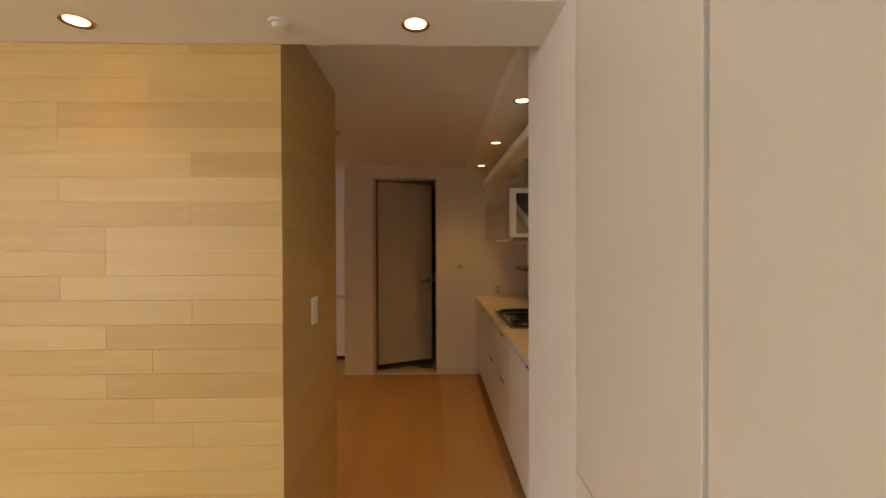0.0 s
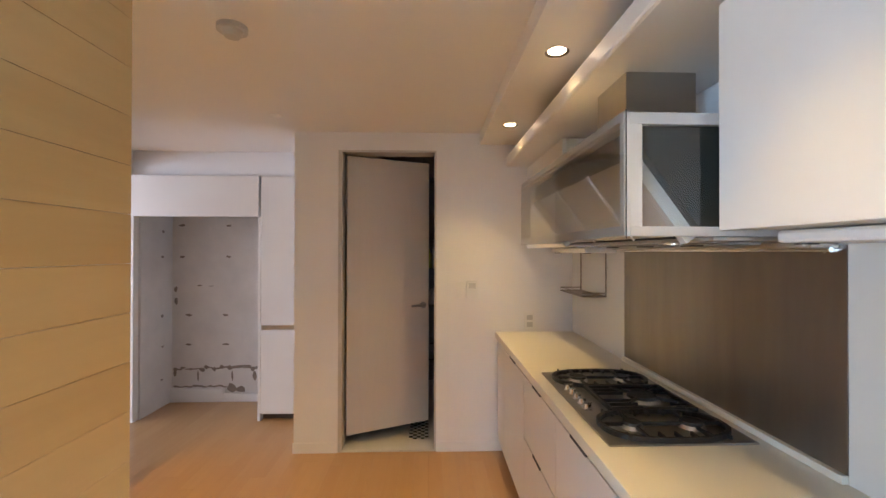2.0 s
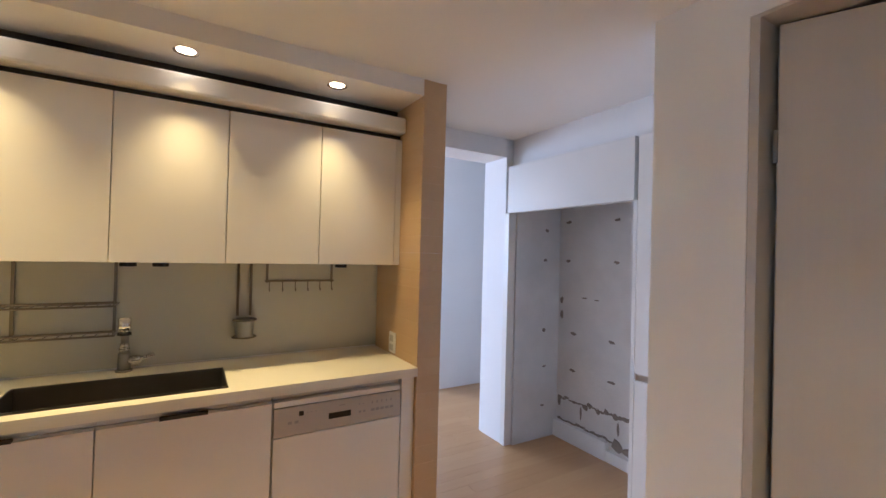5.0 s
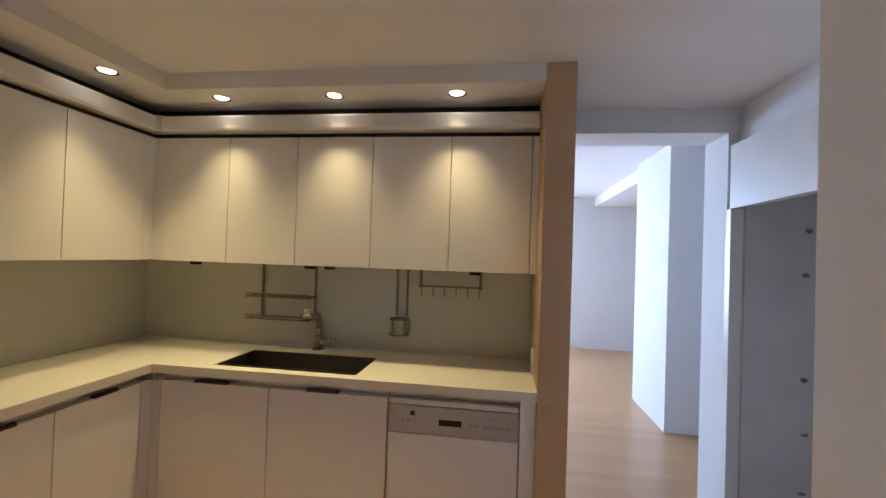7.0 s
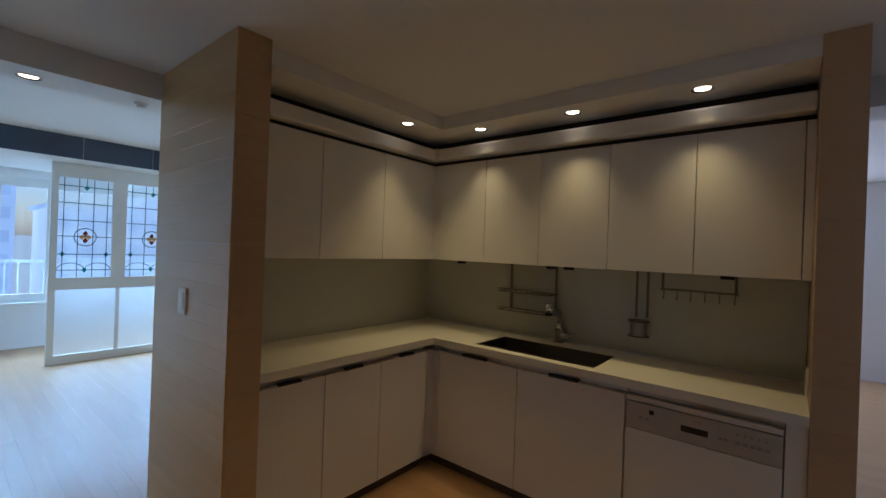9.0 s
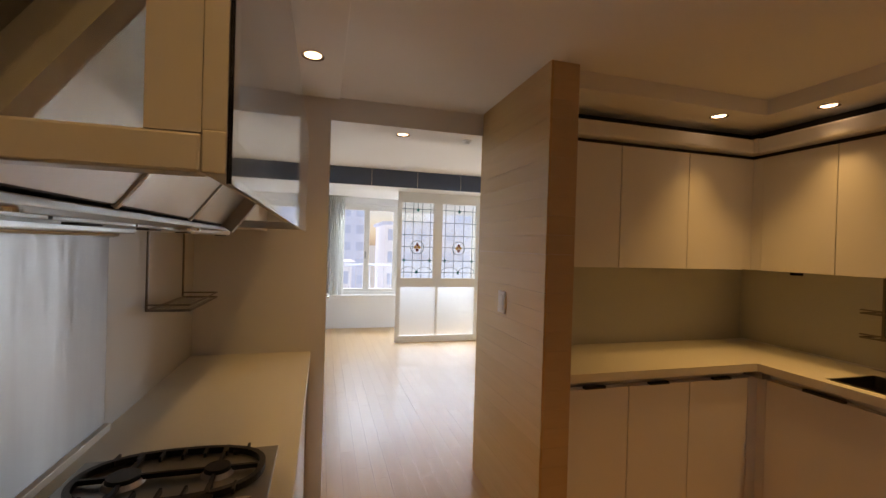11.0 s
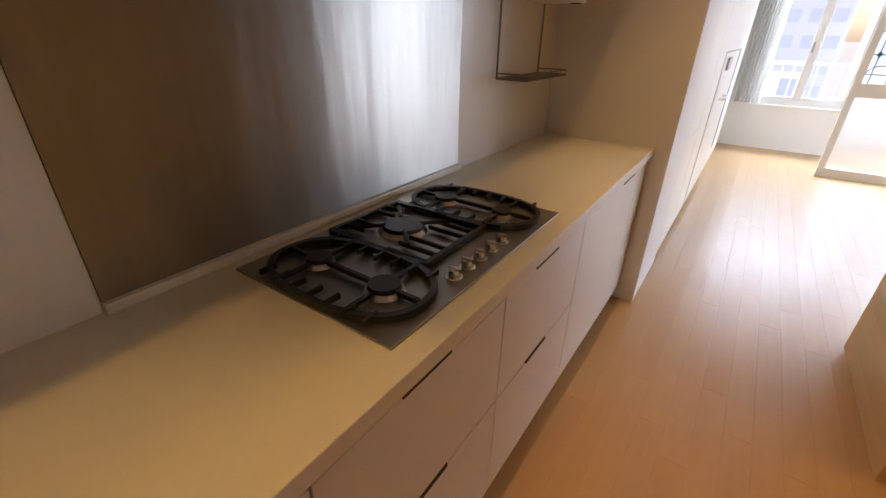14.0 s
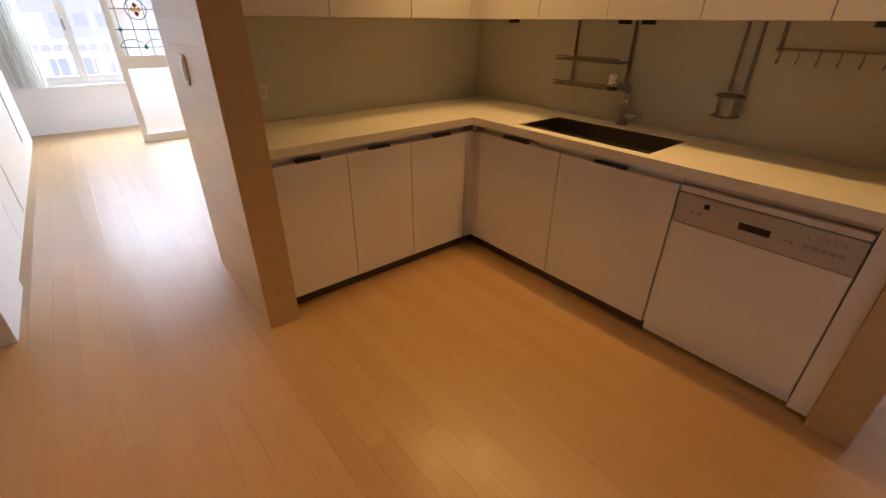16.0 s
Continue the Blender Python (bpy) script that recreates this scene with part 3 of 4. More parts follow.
part("bowl", bm, SINKST, sink)
bm = rod(bmesh.new(), (-1.5, 3.5, Z0), (-1.5, 3.5, Z0 + 0.006), 0.055, 24)
part("drain", bm, CHROME, sink)

TX, TY = -1.812, 3.44
tap = thing("tap", (TX, TY, LTOP), "chrome kitchen mixer tap with a round spray head", "tap")
bm = bmesh.new()
rod(bm, (TX, TY, LTOP), (TX, TY, 0.842), 0.032, 20)
rod(bm, (TX, TY, 0.842), (TX, TY, 0.915), 0.025, 20, 0.024)
rod(bm, (TX, TY, 0.915), (TX, TY, 0.928), 0.024, 20, 0.017)
part("body", bm, STEELD, tap, smooth=True)
bm = bmesh.new()
rod(bm, (TX, TY, 0.928), (TX, TY, 0.936), 0.022, 20)
rod(bm, (TX, TY, 0.936), (TX, TY, 0.962), 0.021, 20, 0.018)
part("collar", bm, CHROME, tap, smooth=True)
HX, HY = TX + 0.195, TY + 0.018
bend = [(TX, TY, 0.96), (TX, TY, 0.995), (TX + 0.004, TY, 1.015), (TX + 0.014, TY + 0.001, 1.03), (TX + 0.03, TY + 0.003, 1.038), (TX + 0.055, TY + 0.005, 1.041), (HX, HY, 1.043)]
part("spout", pipe(bmesh.new(), bend, 0.0155, 14), STEELD, tap, smooth=True)
bm = bmesh.new()
rod(bm, (HX, HY, 1.04), (HX, HY, 1.098), 0.023, 20)
rod(bm, (HX, HY, 1.098), (HX, HY, 1.103), 0.023, 20, 0.018)
head = part("spray_head", bm, CHROME, tap, "round bright spray head", smooth=True)
part("ring", rod(bmesh.new(), (HX, HY, 1.03), (HX, HY, 1.0398), 0.0245, 20), BLACKP, head, "dark rubber ring")
bm = bmesh.new()
rod(bm, (TX, TY + 0.012, 0.882), (TX + 0.008, TY + 0.05, 0.886), 0.021, 16, 0.019)
bmesh.ops.create_uvsphere(bm, u_segments=16, v_segments=10, radius=0.02, matrix=Matrix.Translation((TX + 0.008, TY + 0.05, 0.886)))
pipe(bm, [(TX + 0.01, TY + 0.055, 0.888), (TX + 0.02, TY + 0.085, 0.896), (TX + 0.026, TY + 0.112, 0.906)], 0.0095, 10)
part("lever", bm, CHROME, tap, smooth=True)


def bar_set(name, label, category):
    return thing(name, (-1.85, 3.5, 1.33), label, category)


sx = -1.845
rack = bar_set("dish_rack", "two-tier steel wire rack hanging over the sink", "rack")
for y in (3.058, 3.396):
    part("upright", put(bmesh.new(), sx - 0.006, sx + 0.002, y - 0.006, y + 0.006, 0.995, 1.331), RAILST, rack)
for z in (1.138, 1.012):
    bm = bmesh.new()
    pipe(bm, [(sx + 0.004, 3.03, z), (sx + 0.004, 3.41, z), (sx + 0.125, 3.41, z), (sx + 0.125, 3.03, z), (sx + 0.004, 3.03, z)], 0.0045)
    pipe(bm, [(sx + 0.13, 3.03, z + 0.018), (sx + 0.13, 3.41, z + 0.018)], 0.004)
    for i in range(9):
        y = 3.05 + i * 0.042
        pipe(bm, [(sx + 0.004, y, z), (sx + 0.125, y, z)], 0.0025, 6)
    part("shelf", bm, RAILST, rack)
cup = bar_set("utensil_cup", "round steel utensil cup hanging on two bars", "holder")
for y in (3.898, 3.958):
    part("upright", put(bmesh.new(), sx - 0.006, sx + 0.001, y - 0.006, y + 0.006, 1.055, 1.331), RAILST, cup)
bm = bmesh.new()
bmesh.ops.create_cone(bm, cap_ends=False, segments=24, radius1=0.041, radius2=0.044, depth=0.098, matrix=Matrix.Translation((sx + 0.05, 3.928, 0.998)))
bmesh.ops.create_circle(bm, cap_ends=True, segments=24, radius=0.041, matrix=Matrix.Translation((sx + 0.05, 3.928, 0.95)))
part("cup", bm, STEELD, cup, smooth=True)
for z in (1.04, 0.955):
    bm = bmesh.new()
    pts = [(sx + 0.05 + 0.05 * math.cos(a), 3.928 + 0.054 * math.sin(a), z) for a in [i * math.tau / 20 for i in range(21)]]
    pipe(bm, pts, 0.004, 6)
    pipe(bm, [(sx, 3.9, z), (sx + 0.02, 3.892, z)], 0.004, 6)
    part("ring", bm, RAILST, cup)
hooks = bar_set("hook_rail", "steel hanging rail with six small hooks", "rail")
for y in (4.035, 4.378):
    part("upright", put(bmesh.new(), sx - 0.006, sx + 0.002, y - 0.006, y + 0.006, 1.222, 1.331), RAILST, hooks)
bm = pipe(bmesh.new(), [(sx + 0.006, 4.025, 1.231), (sx + 0.006, 4.39, 1.231)], 0.0055)
part("rail", bm, RAILST, hooks)
for i in range(6):
    y = 4.045 + i * 0.066
    bm = pipe(bmesh.new(), [(sx + 0.006, y, 1.237), (sx + 0.015, y, 1.225), (sx + 0.014, y, 1.185), (sx + 0.028, y, 1.178), (sx + 0.033, y, 1.192)], 0.0028, 6)
    part("hook", bm, RAILST, hooks)
for y in (2.78, 3.462, 3.575, 4.36):
    bm = bmesh.new()
    rod(bm, (-1.62, y, 1.3345), (-1.62, y, 1.314), 0.03, 20)
    lampu = tagged(part("puck_light", bm, BLACKP), "small dark unlit puck light under the cabinet", "light", "puck lights")

# ---- dishwasher ----
dw = thing("dishwasher", (-1.6, 4.3, 0.02), "white built-in dishwasher with a silver control panel", "dishwasher")
block("body", -1.855, -1.36, 4.0, 4.59, 0.02, 0.75, LACQ, dw)
block("front_panel", -1.358, -1.335, 4.003, 4.588, 0.075, 0.598, LACQ, dw, 0.002)
cp = block("control_panel", -1.358, -1.333, 4.003, 4.588, 0.602, 0.725, PANELG, dw, 0.002, "silver control panel")
block("top_strip", -1.358, -1.335, 4.003, 4.588, 0.729, 0.752, LACQ, dw, 0.001)
block("plinth", -1.855, -1.40, 4.0, 4.59, 0.0, 0.019, TOE, dw)
block("display", -1.3335, -1.3315, 4.235, 4.338, 0.645, 0.672, BLACKP, cp, 0.001, "dark display recess")
block("power_button", -1.3335, -1.331, 4.105, 4.125, 0.682, 0.702, BLACKP, cp)
block("maker_plate", -1.3335, -1.3322, 4.28, 4.31, 0.698, 0.702, GREYP, cp)
for i in range(2):
    block("button", -1.3335, -1.3315, 4.06 + i * 0.028, 4.076 + i * 0.028, 0.652, 0.664, GREYP, cp)
    block("button", -1.3335, -1.3315, 4.375 + i * 0.02, 4.388 + i * 0.02, 0.65, 0.66, GREYP, cp)
    block("mark", -1.3335, -1.3322, 4.375 + i * 0.02, 4.38 + i * 0.02, 0.688, 0.694, GREYP, cp)
for i in range(5):
    block("button", -1.3335, -1.3315, 4.435 + i * 0.024, 4.453 + i * 0.024, 0.649, 0.661, GREYP, cp)
    block("mark", -1.3335, -1.3322, 4.438 + i * 0.024, 4.444 + i * 0.024, 0.684, 0.696, GREYP, cp)
for i in range(3):
    block("mark", -1.3335, -1.3322, 4.14 + i * 0.018, 4.144 + i * 0.018, 0.690, 0.694, GREYP, cp)

block("grip_channel", -1.855, -1.367, 4.0, 4.59, 0.753, 0.791, ALU, dw, label="brushed metal grip channel")

# ---- gas hob ----
hob = thing("gas_hob", (1.325, 3.695, 0.85), "five-burner steel gas hob with black cast iron grates", "hob")
block("tray", 1.098, 1.55, 3.32, 4.07, 0.8505, 0.857, STEELD, hob, 0.002)


def lobe(cx, cy, rx, ry, n, power=3.2):
    out = []
    for i in range(n):
        a = i * math.tau / n
        c, s = math.cos(a), math.sin(a)
        out.append((cx + rx * math.copysign(abs(c) ** (2 / power), c), cy + ry * math.copysign(abs(s) ** (2 / power), s)))
    return out


def ring_bar(bm, pts, z, w, h):
    """A closed flat bar of width w and height h along the points."""
    n = len(pts)
    rows = []
    for i in range(n):
        a, b = Vector(pts[i - 1]), Vector(pts[(i + 1) % n])
        d = (b - a).normalized()
        nrm = Vector((d.y, -d.x)) * w / 2
        p = Vector(pts[i])
        rows.append([bm.verts.new((*(p + nrm), z)), bm.verts.new((*(p + nrm), z + h)), bm.verts.new((*(p - nrm), z + h)), bm.verts.new((*(p - nrm), z))])
    for i in range(n):
        a, b = rows[i], rows[(i + 1) % n]
        for k in range(4):
            bm.faces.new((a[k], b[k], b[(k + 1) % 4], a[(k + 1) % 4]))
    bmesh.ops.recalc_face_normals(bm, faces=bm.faces[:])


def grate(cy, ry, label=""):
    bm = bmesh.new()
    cx, rx = 1.322, 0.196
    ring_bar(bm, lobe(cx, cy, rx, ry, 52, 2.45), 0.858, 0.014, 0.015)
    for i in range(7):
        x = cx - 0.15 + i * 0.05
        put(bm, x - 0.003, x + 0.003, cy - ry + 0.004, cy - ry + 0.042, 0.863, 0.875)
        put(bm, x - 0.003, x + 0.003, cy + ry - 0.042, cy + ry - 0.004, 0.863, 0.875)
    put(bm, cx - rx + 0.01, cx + rx - 0.01, cy - 0.0045, cy + 0.0045, 0.863, 0.874)
    for x in (cx - 0.095, cx + 0.095):
        put(bm, x - 0.004, x + 0.004, cy - ry + 0.01, cy + ry - 0.01, 0.863, 0.873)
    for x, y in ((cx - 0.12, cy - ry * 0.8), (cx + 0.12, cy - ry * 0.8), (cx - 0.12, cy + ry * 0.8), (cx + 0.12, cy + ry * 0.8)):
        rod(bm, (x, y, 0.857), (x, y, 0.866), 0.007, 8)
    return part("grate", bm, IRON, hob, "black cast iron pan support")


grate(3.443, 0.117)
grate(3.947, 0.117)
bm = bmesh.new()
cx, cy = 1.385, 3.695
for y in (3.575, 3.615, 3.655, 3.735, 3.775, 3.815):
    put(bm, 1.215, 1.33, y - 0.003, y + 0.003, 0.863, 0.874)
    put(bm, 1.45, 1.515, y - 0.003, y + 0.003, 0.863, 0.874)
for x in (1.215, 1.515):
    put(bm, x - 0.006, x + 0.006, 3.562, 3.828, 0.859, 0.873)
for y in (3.565, 3.825):
    put(bm, 1.215, 1.515, y - 0.005, y + 0.005, 0.859, 0.873)
for k in range(4):
    a = k * math.pi / 2 + math.pi / 4
    rod(bm, (cx + 0.045 * math.cos(a), cy + 0.045 * math.sin(a), 0.875), (cx + 0.125 * math.cos(a), cy + 0.125 * math.sin(a), 0.875), 0.006, 6)
part("grate", bm, IRON, hob, "black cast iron wok support")


def burner(x, y, r):
    bm = bmesh.new()
    rod(bm, (x, y, 0.857), (x, y, 0.868), r * 1.2, 28, r * 1.05)
    bu = part("burner", bm, ALU, hob, "metal burner ring")
    bm = bmesh.new()
    rod(bm, (x, y, 0.868), (x, y, 0.877), r, 28, r * 0.92)
    part("cap", bm, IRON, bu, "black burner cap")


for x, y, r in ((1.225, 3.445, 0.03), (1.42, 3.445, 0.036), (1.225, 3.945, 0.036), (1.42, 3.945, 0.03), (cx, cy, 0.055)):
    burner(x, y, r)
for i in range(5):
    y = 3.604 + i * 0.053
    bm = bmesh.new()
    rod(bm, (1.142, y, 0.857), (1.142, y, 0.8595), 0.019, 20)
    rod(bm, (1.142, y, 0.8595), (1.142, y, 0.877), 0.0145, 18, 0.0125)
    put(bm, 1.127, 1.157, y - 0.0025, y + 0.0025, 0.8765, 0.881)
    part("knob", bm, CHROME, hob, "chrome control knob")

# ---- extractor hood in a glass and aluminium case ----
hood = thing("extractor_hood", (1.3, 3.67, 1.45), "steel extractor hood in a framed glass case", "hood")
hx0, hx1, hy0, hy1, hz0, hz1 = 1.044, 1.60, 3.122, 4.287, 1.461, 1.768
w = 0.03
for y, s, fx in ((hy0, 1, hx0 + 0.0225), (hy1, -1, hx0 + 0.0225)):
    bm = bmesh.new()
    ya, yb = sorted((y, y + s * 0.022))
    put(bm, fx, hx1, ya, yb, hz0, hz0 + 0.024, 0.002)
    put(bm, fx, hx1, ya, yb, hz1 - w, hz1, 0.002)
    put(bm, fx, fx + 0.03, ya, yb, hz0 + 0.024, hz1 - w)
    put(bm, hx1 - w, hx1, ya, yb, hz0 + 0.024, hz1 - w)
    part("side_frame", bm, ANOD, hood, "aluminium side frame")
    pane = block("side_glass", fx + 0.03, hx1 - w, y + s * 0.009, y + s * 0.014, hz0 + 0.024, hz1 - w, SMOKE, hood, label="grey tinted side glass")
    pane.visible_shadow = False
bm = bmesh.new()
put(bm, hx0 + 0.0085, hx0 + 0.022, hy0, hy1, hz0, hz0 + 0.026, 0.001)
put(bm, hx0 + 0.0085, hx0 + 0.022, hy0, hy1, hz1 - 0.02, hz1, 0.001)
put(bm, hx0 + 0.0085, hx0 + 0.022, hy0, hy0 + 0.022, hz0 + 0.026, hz1 - 0.02)
put(bm, hx0 + 0.0085, hx0 + 0.022, hy1 - 0.022, hy1, hz0 + 0.026, hz1 - 0.02)
part("front_frame", bm, ANOD, hood, "slim aluminium front frame")
pane = block("front_glass", hx0 + 0.005, hx0 + 0.008, hy0 - 0.012, hy1, hz0 - 0.006, hz1 + 0.002, SHEEN, hood, label="grey tinted front glass")
pane.visible_shadow = False
bm = bmesh.new()
put(bm, hx0 + 0.045, hx1, hy0 + 0.023, hy1 - 0.023, hz1 - 0.012, hz1 - 0.002)
part("top_panel", bm, ALU, hood)
# sloping canopy inside the case
bm = bmesh.new()
prof = [(hx0 + 0.236, hz0 + 0.004), (hx1, hz0 + 0.004), (hx1, hz1 - 0.014), (hx0 + 0.074, hz1 - 0.014), (hx0 + 0.074, hz1 - 0.085)]
a = [bm.verts.new((x, hy0 + 0.04, z)) for x, z in prof]
b = [bm.verts.new((x, hy1 - 0.04, z)) for x, z in prof]
bm.faces.new(a)
bm.faces.new(b[::-1])
for i in range(len(prof)):
    bm.faces.new((a[i], a[(i + 1) % 5], b[(i + 1) % 5], b[i]))
bmesh.ops.recalc_face_normals(bm, faces=bm.faces[:])
part("canopy", bm, CANOPY, hood, "dark grey sloping canopy")
# three bright slope plates with narrow strips between them, and broad strips at the ends
SX0, SZ0, SX1, SZ1 = hx0 + 0.236, hz0 + 0.004, hx0 + 0.074, hz1 - 0.085
SL = math.hypot(SX1 - SX0, SZ1 - SZ0)
NX, NZ = -(SZ1 - SZ0) / SL, -(SX0 - SX1) / SL


def slope_plate(name, y0, y1, lift, thick, mt, label, a=0.0, b=1.0):
    bm = bmesh.new()
    rows = []
    for yy in (y0, y1):
        rows.append([bm.verts.new((SX0 + (SX1 - SX0) * k + NX * d, yy, SZ0 + (SZ1 - SZ0) * k + NZ * d)) for k, d in ((a, lift), (b, lift), (b, lift + thick), (a, lift + thick))])
    bm.faces.new(rows[0])
    bm.faces.new(rows[1][::-1])
    for i in range(4):
        bm.faces.new((rows[0][i], rows[0][(i + 1) % 4], rows[1][(i + 1) % 4], rows[1][i]))
    bmesh.ops.recalc_face_normals(bm, faces=bm.faces[:])
    part(name, bm, mt, hood, label)


cuts = (hy0 + 0.105, hy0 + 0.41, hy1 - 0.41, hy1 - 0.105)
for ya, yb in zip(cuts, cuts[1:]):
    slope_plate("slope_plate", ya + 0.006, yb - 0.006, 0.001, 0.004, UNDER, "bright sloping steel plate", 0.02, 0.98)
for y in cuts[1:3]:
    slope_plate("strip", y - 0.005, y + 0.005, 0.0015, 0.007, PVC, "thin white strip")
for y in (hy0 + 0.085, hy1 - 0.085):
    slope_plate("end_strut", y - 0.014, y + 0.014, 0.001, 0.034, PVC2, "slanting silver end strut")
    block("bracket", hx0 + 0.185, hx0 + 0.23, y - 0.012, y + 0.012, hz0 + 0.008, hz0 + 0.02, ALU, hood, 0.002, "small metal bracket")
# underside with filters and a lip
bm = bmesh.new()
put(bm, hx0 + 0.232, hx1, hy0 + 0.002, hy1 - 0.002, hz0 - 0.012, hz0 - 0.001, 0.002)
part("underside", bm, UNDER, hood, "brushed steel underside")
for i in range(3):
    ya = hy0 + 0.14 + i * 0.29
    f = block("filter", hx0 + 0.325, hx1 - 0.09, ya, ya + 0.28, hz0 - 0.018, hz0 - 0.0122, STEELD, hood, 0.001, "steel grease filter")
    block("filter_grip", hx0 + 0.34, hx0 + 0.365, ya + 0.10, ya + 0.18, hz0 - 0.022, hz0 - 0.0182, DARK, f, 0.001)
for y in (hy0 + 0.25, hy1 - 0.25):
    bm = rod(bmesh.new(), (hx0 + 0.28, y, hz0 - 0.0122), (hx0 + 0.28, y, hz0 - 0.018), 0.03, 24)
    part("lamp_cover", bm, CHROME, hood, "round unlit lamp cover")
bm = bmesh.new()
put(bm, hx1 - 0.075, hx1, hy0 + 0.002, hy1 - 0.002, hz0 - 0.03, hz0 - 0.0122, 0.004)
part("rear_lip", bm, UNDER, hood)
bm = bmesh.new()
put(bm, hx0 + 0.19, hx0 + 0.43, 3.5, 3.74, hz1 + 0.0005, 2.03)
part("duct", bm, UNDER, hood, "dull steel exhaust duct cover")
# rail under the hood
rail = thing("utensil_rail", (1.58, 3.7, 1.43), "long thin steel utensil rail on the splashback", "rail")
part("bar", pipe(bmesh.new(), [(1.575, 3.12, 1.428), (1.575, 4.285, 1.428)], 0.007), CHROME, rail)
for y in (3.14, 4.27):
    part("bracket", rod(bmesh.new(), (1.575, y, 1.428), (1.6, y, 1.428), 0.009, 10), CHROME, rail)


def under_light(y0, y1, zt):
    u = thing("cabinet_light", (1.45, (y0 + y1) / 2, 1.44), "unlit white light bar under the wall cabinet", "light", "light bars")
    block("housing", 1.40, 1.575, y0, y1, zt - 0.0305, zt - 0.0005, PVC, u, 0.008)
    for y in (y0 + 0.05, y1 - 0.05):
        part("lens", rod(bmesh.new(), (1.43, y, zt - 0.0312), (1.43, y, zt - 0.0345), 0.022, 18), BLACKP, u, "dark oval lens")


under_light(2.46, 3.08, 1.474)
under_light(4.33, 4.95, 1.446)


def wire_shelf(ya, yb, z):
    u = thing("wire_shelf", (1.58, (ya + yb) / 2, z), "small steel wire shelf hanging on two rods", "shelf", "hanging wire shelves")
    for y in (ya, yb):
        part("rod", pipe(bmesh.new(), [(1.585, y, 1.474), (1.585, y, z)], 0.0045), RAILST, u)
    part("frame", pipe(bmesh.new(), [(1.585, ya, z), (1.45, ya, z), (1.45, yb, z), (1.585, yb, z), (1.585, ya, z)], 0.0045), RAILST, u)
    part("guard", pipe(bmesh.new(), [(1.585, ya - 0.004, z + 0.02), (1.45, ya - 0.004, z + 0.02), (1.45, yb + 0.004, z + 0.02), (1.585, yb + 0.004, z + 0.02)], 0.003), RAILST, u)
    for i in range(1, 9):
        x = 1.45 + i * 0.015
        part("wire", pipe(bmesh.new(), [(x, ya, z), (x, yb, z)], 0.0022, 6), RAILST, u)


wire_shelf(2.46, 2.86, 1.165)
wire_shelf(4.50, 4.90, 1.165)


# ---- switches, sockets, thermostat ----
def plate(name, cat, label, x0, x1, y0, y1, z0, z1, parts):
    u = thing(name, ((x0 + x1) / 2, (y0 + y1) / 2, z0), label, cat)
    block("plate", x0, x1, y0, y1, z0, z1, PVC, u, 0.002)
    for nm, box, mt in parts:
        block(nm, *box, mt, u, 0.0008)


plate("light_switch", "switch", "white double light switch on the maple wall end", 0.0375, 0.046, 2.372, 2.458, 1.066, 1.186,
      [("rocker", (0.046, 0.0495, 2.402, 2.432, 1.085, 1.168), PVC), ("rocker", (0.046, 0.0485, 2.434, 2.45, 1.085, 1.168), PVC2)])
plate("socket", "socket", "white double socket on the maple end panel", -1.642, -1.566, 4.654, 4.6622, 0.845, 0.958,
      [("outlet", (-1.625, -1.583, 4.6505, 4.654, 0.86, 0.893), PVC2), ("outlet", (-1.625, -1.583, 4.6505, 4.654, 0.908, 0.942), PVC2)])
plate("socket", "socket", "white double socket above the worktop", 1.252, 1.328, 5.111, 5.1192, 0.868, 0.988,
      [("outlet", (1.269, 1.311, 5.1075, 5.111, 0.885, 0.92), PVC2), ("outlet", (1.269, 1.311, 5.1075, 5.111, 0.935, 0.97), PVC2)])
plate("thermostat", "thermostat", "white heating thermostat with a small grey display", 0.836, 0.918, 5.103, 5.1192, 1.09, 1.212,
      [("display", (0.852, 0.902, 5.1005, 5.103, 1.16, 1.198), PVC2), ("button", (0.855, 0.9, 5.101, 5.103, 1.105, 1.115), PVC)])
plate("blank_plate", "wall plate", "blank white wall plate beside the thermostat", 0.762, 0.828, 5.1125, 5.1192, 1.092, 1.205, [])

plate("socket", "socket", "small grey socket on the glass splashback", -0.339, -0.302, 2.2588, 2.266, 0.955, 1.022,
      [("outlet", (-0.333, -0.308, 2.266, 2.268, 0.97, 1.007), PVC2)])

# ---- door to the bathroom ----
bm = bmesh.new()
for x0, x1, z0, z1 in ((-0.0728, -0.046, 0, 2.1428), (0.609, 0.6218, 0, 2.1428), (-0.046, 0.609, 2.130, 2.1428)):
    put(bm, x0, x1, 5.122, 5.268, z0, z1, 0.002)
frame_ob = structure(part("door_frame", bm, FRAMEG), "grey beige door casing", "door frame")
door = thing("door_1", (-0.02, 5.19, 0.0), "pale oak veneer door standing ajar", "door")
bm = put(bmesh.new(), 0.0, 0.655, -0.018, 0.018, 0.085, 2.12, 0.002)
leaf = part("leaf", bm, DOORM)
leaf.parent = door
HZ = 1.0
bm = bmesh.new()
rod(bm, (0.605, -0.018, HZ), (0.605, -0.026, HZ), 0.026, 22)
rod(bm, (0.605, -0.026, HZ), (0.605, -0.058, HZ), 0.010, 14)
pipe(bm, [(0.608, -0.056, HZ), (0.53, -0.06, HZ + 0.001), (0.495, -0.058, HZ)], 0.0095, 12)
hd = part("door_handle", bm, STEELD)
hd.parent = leaf
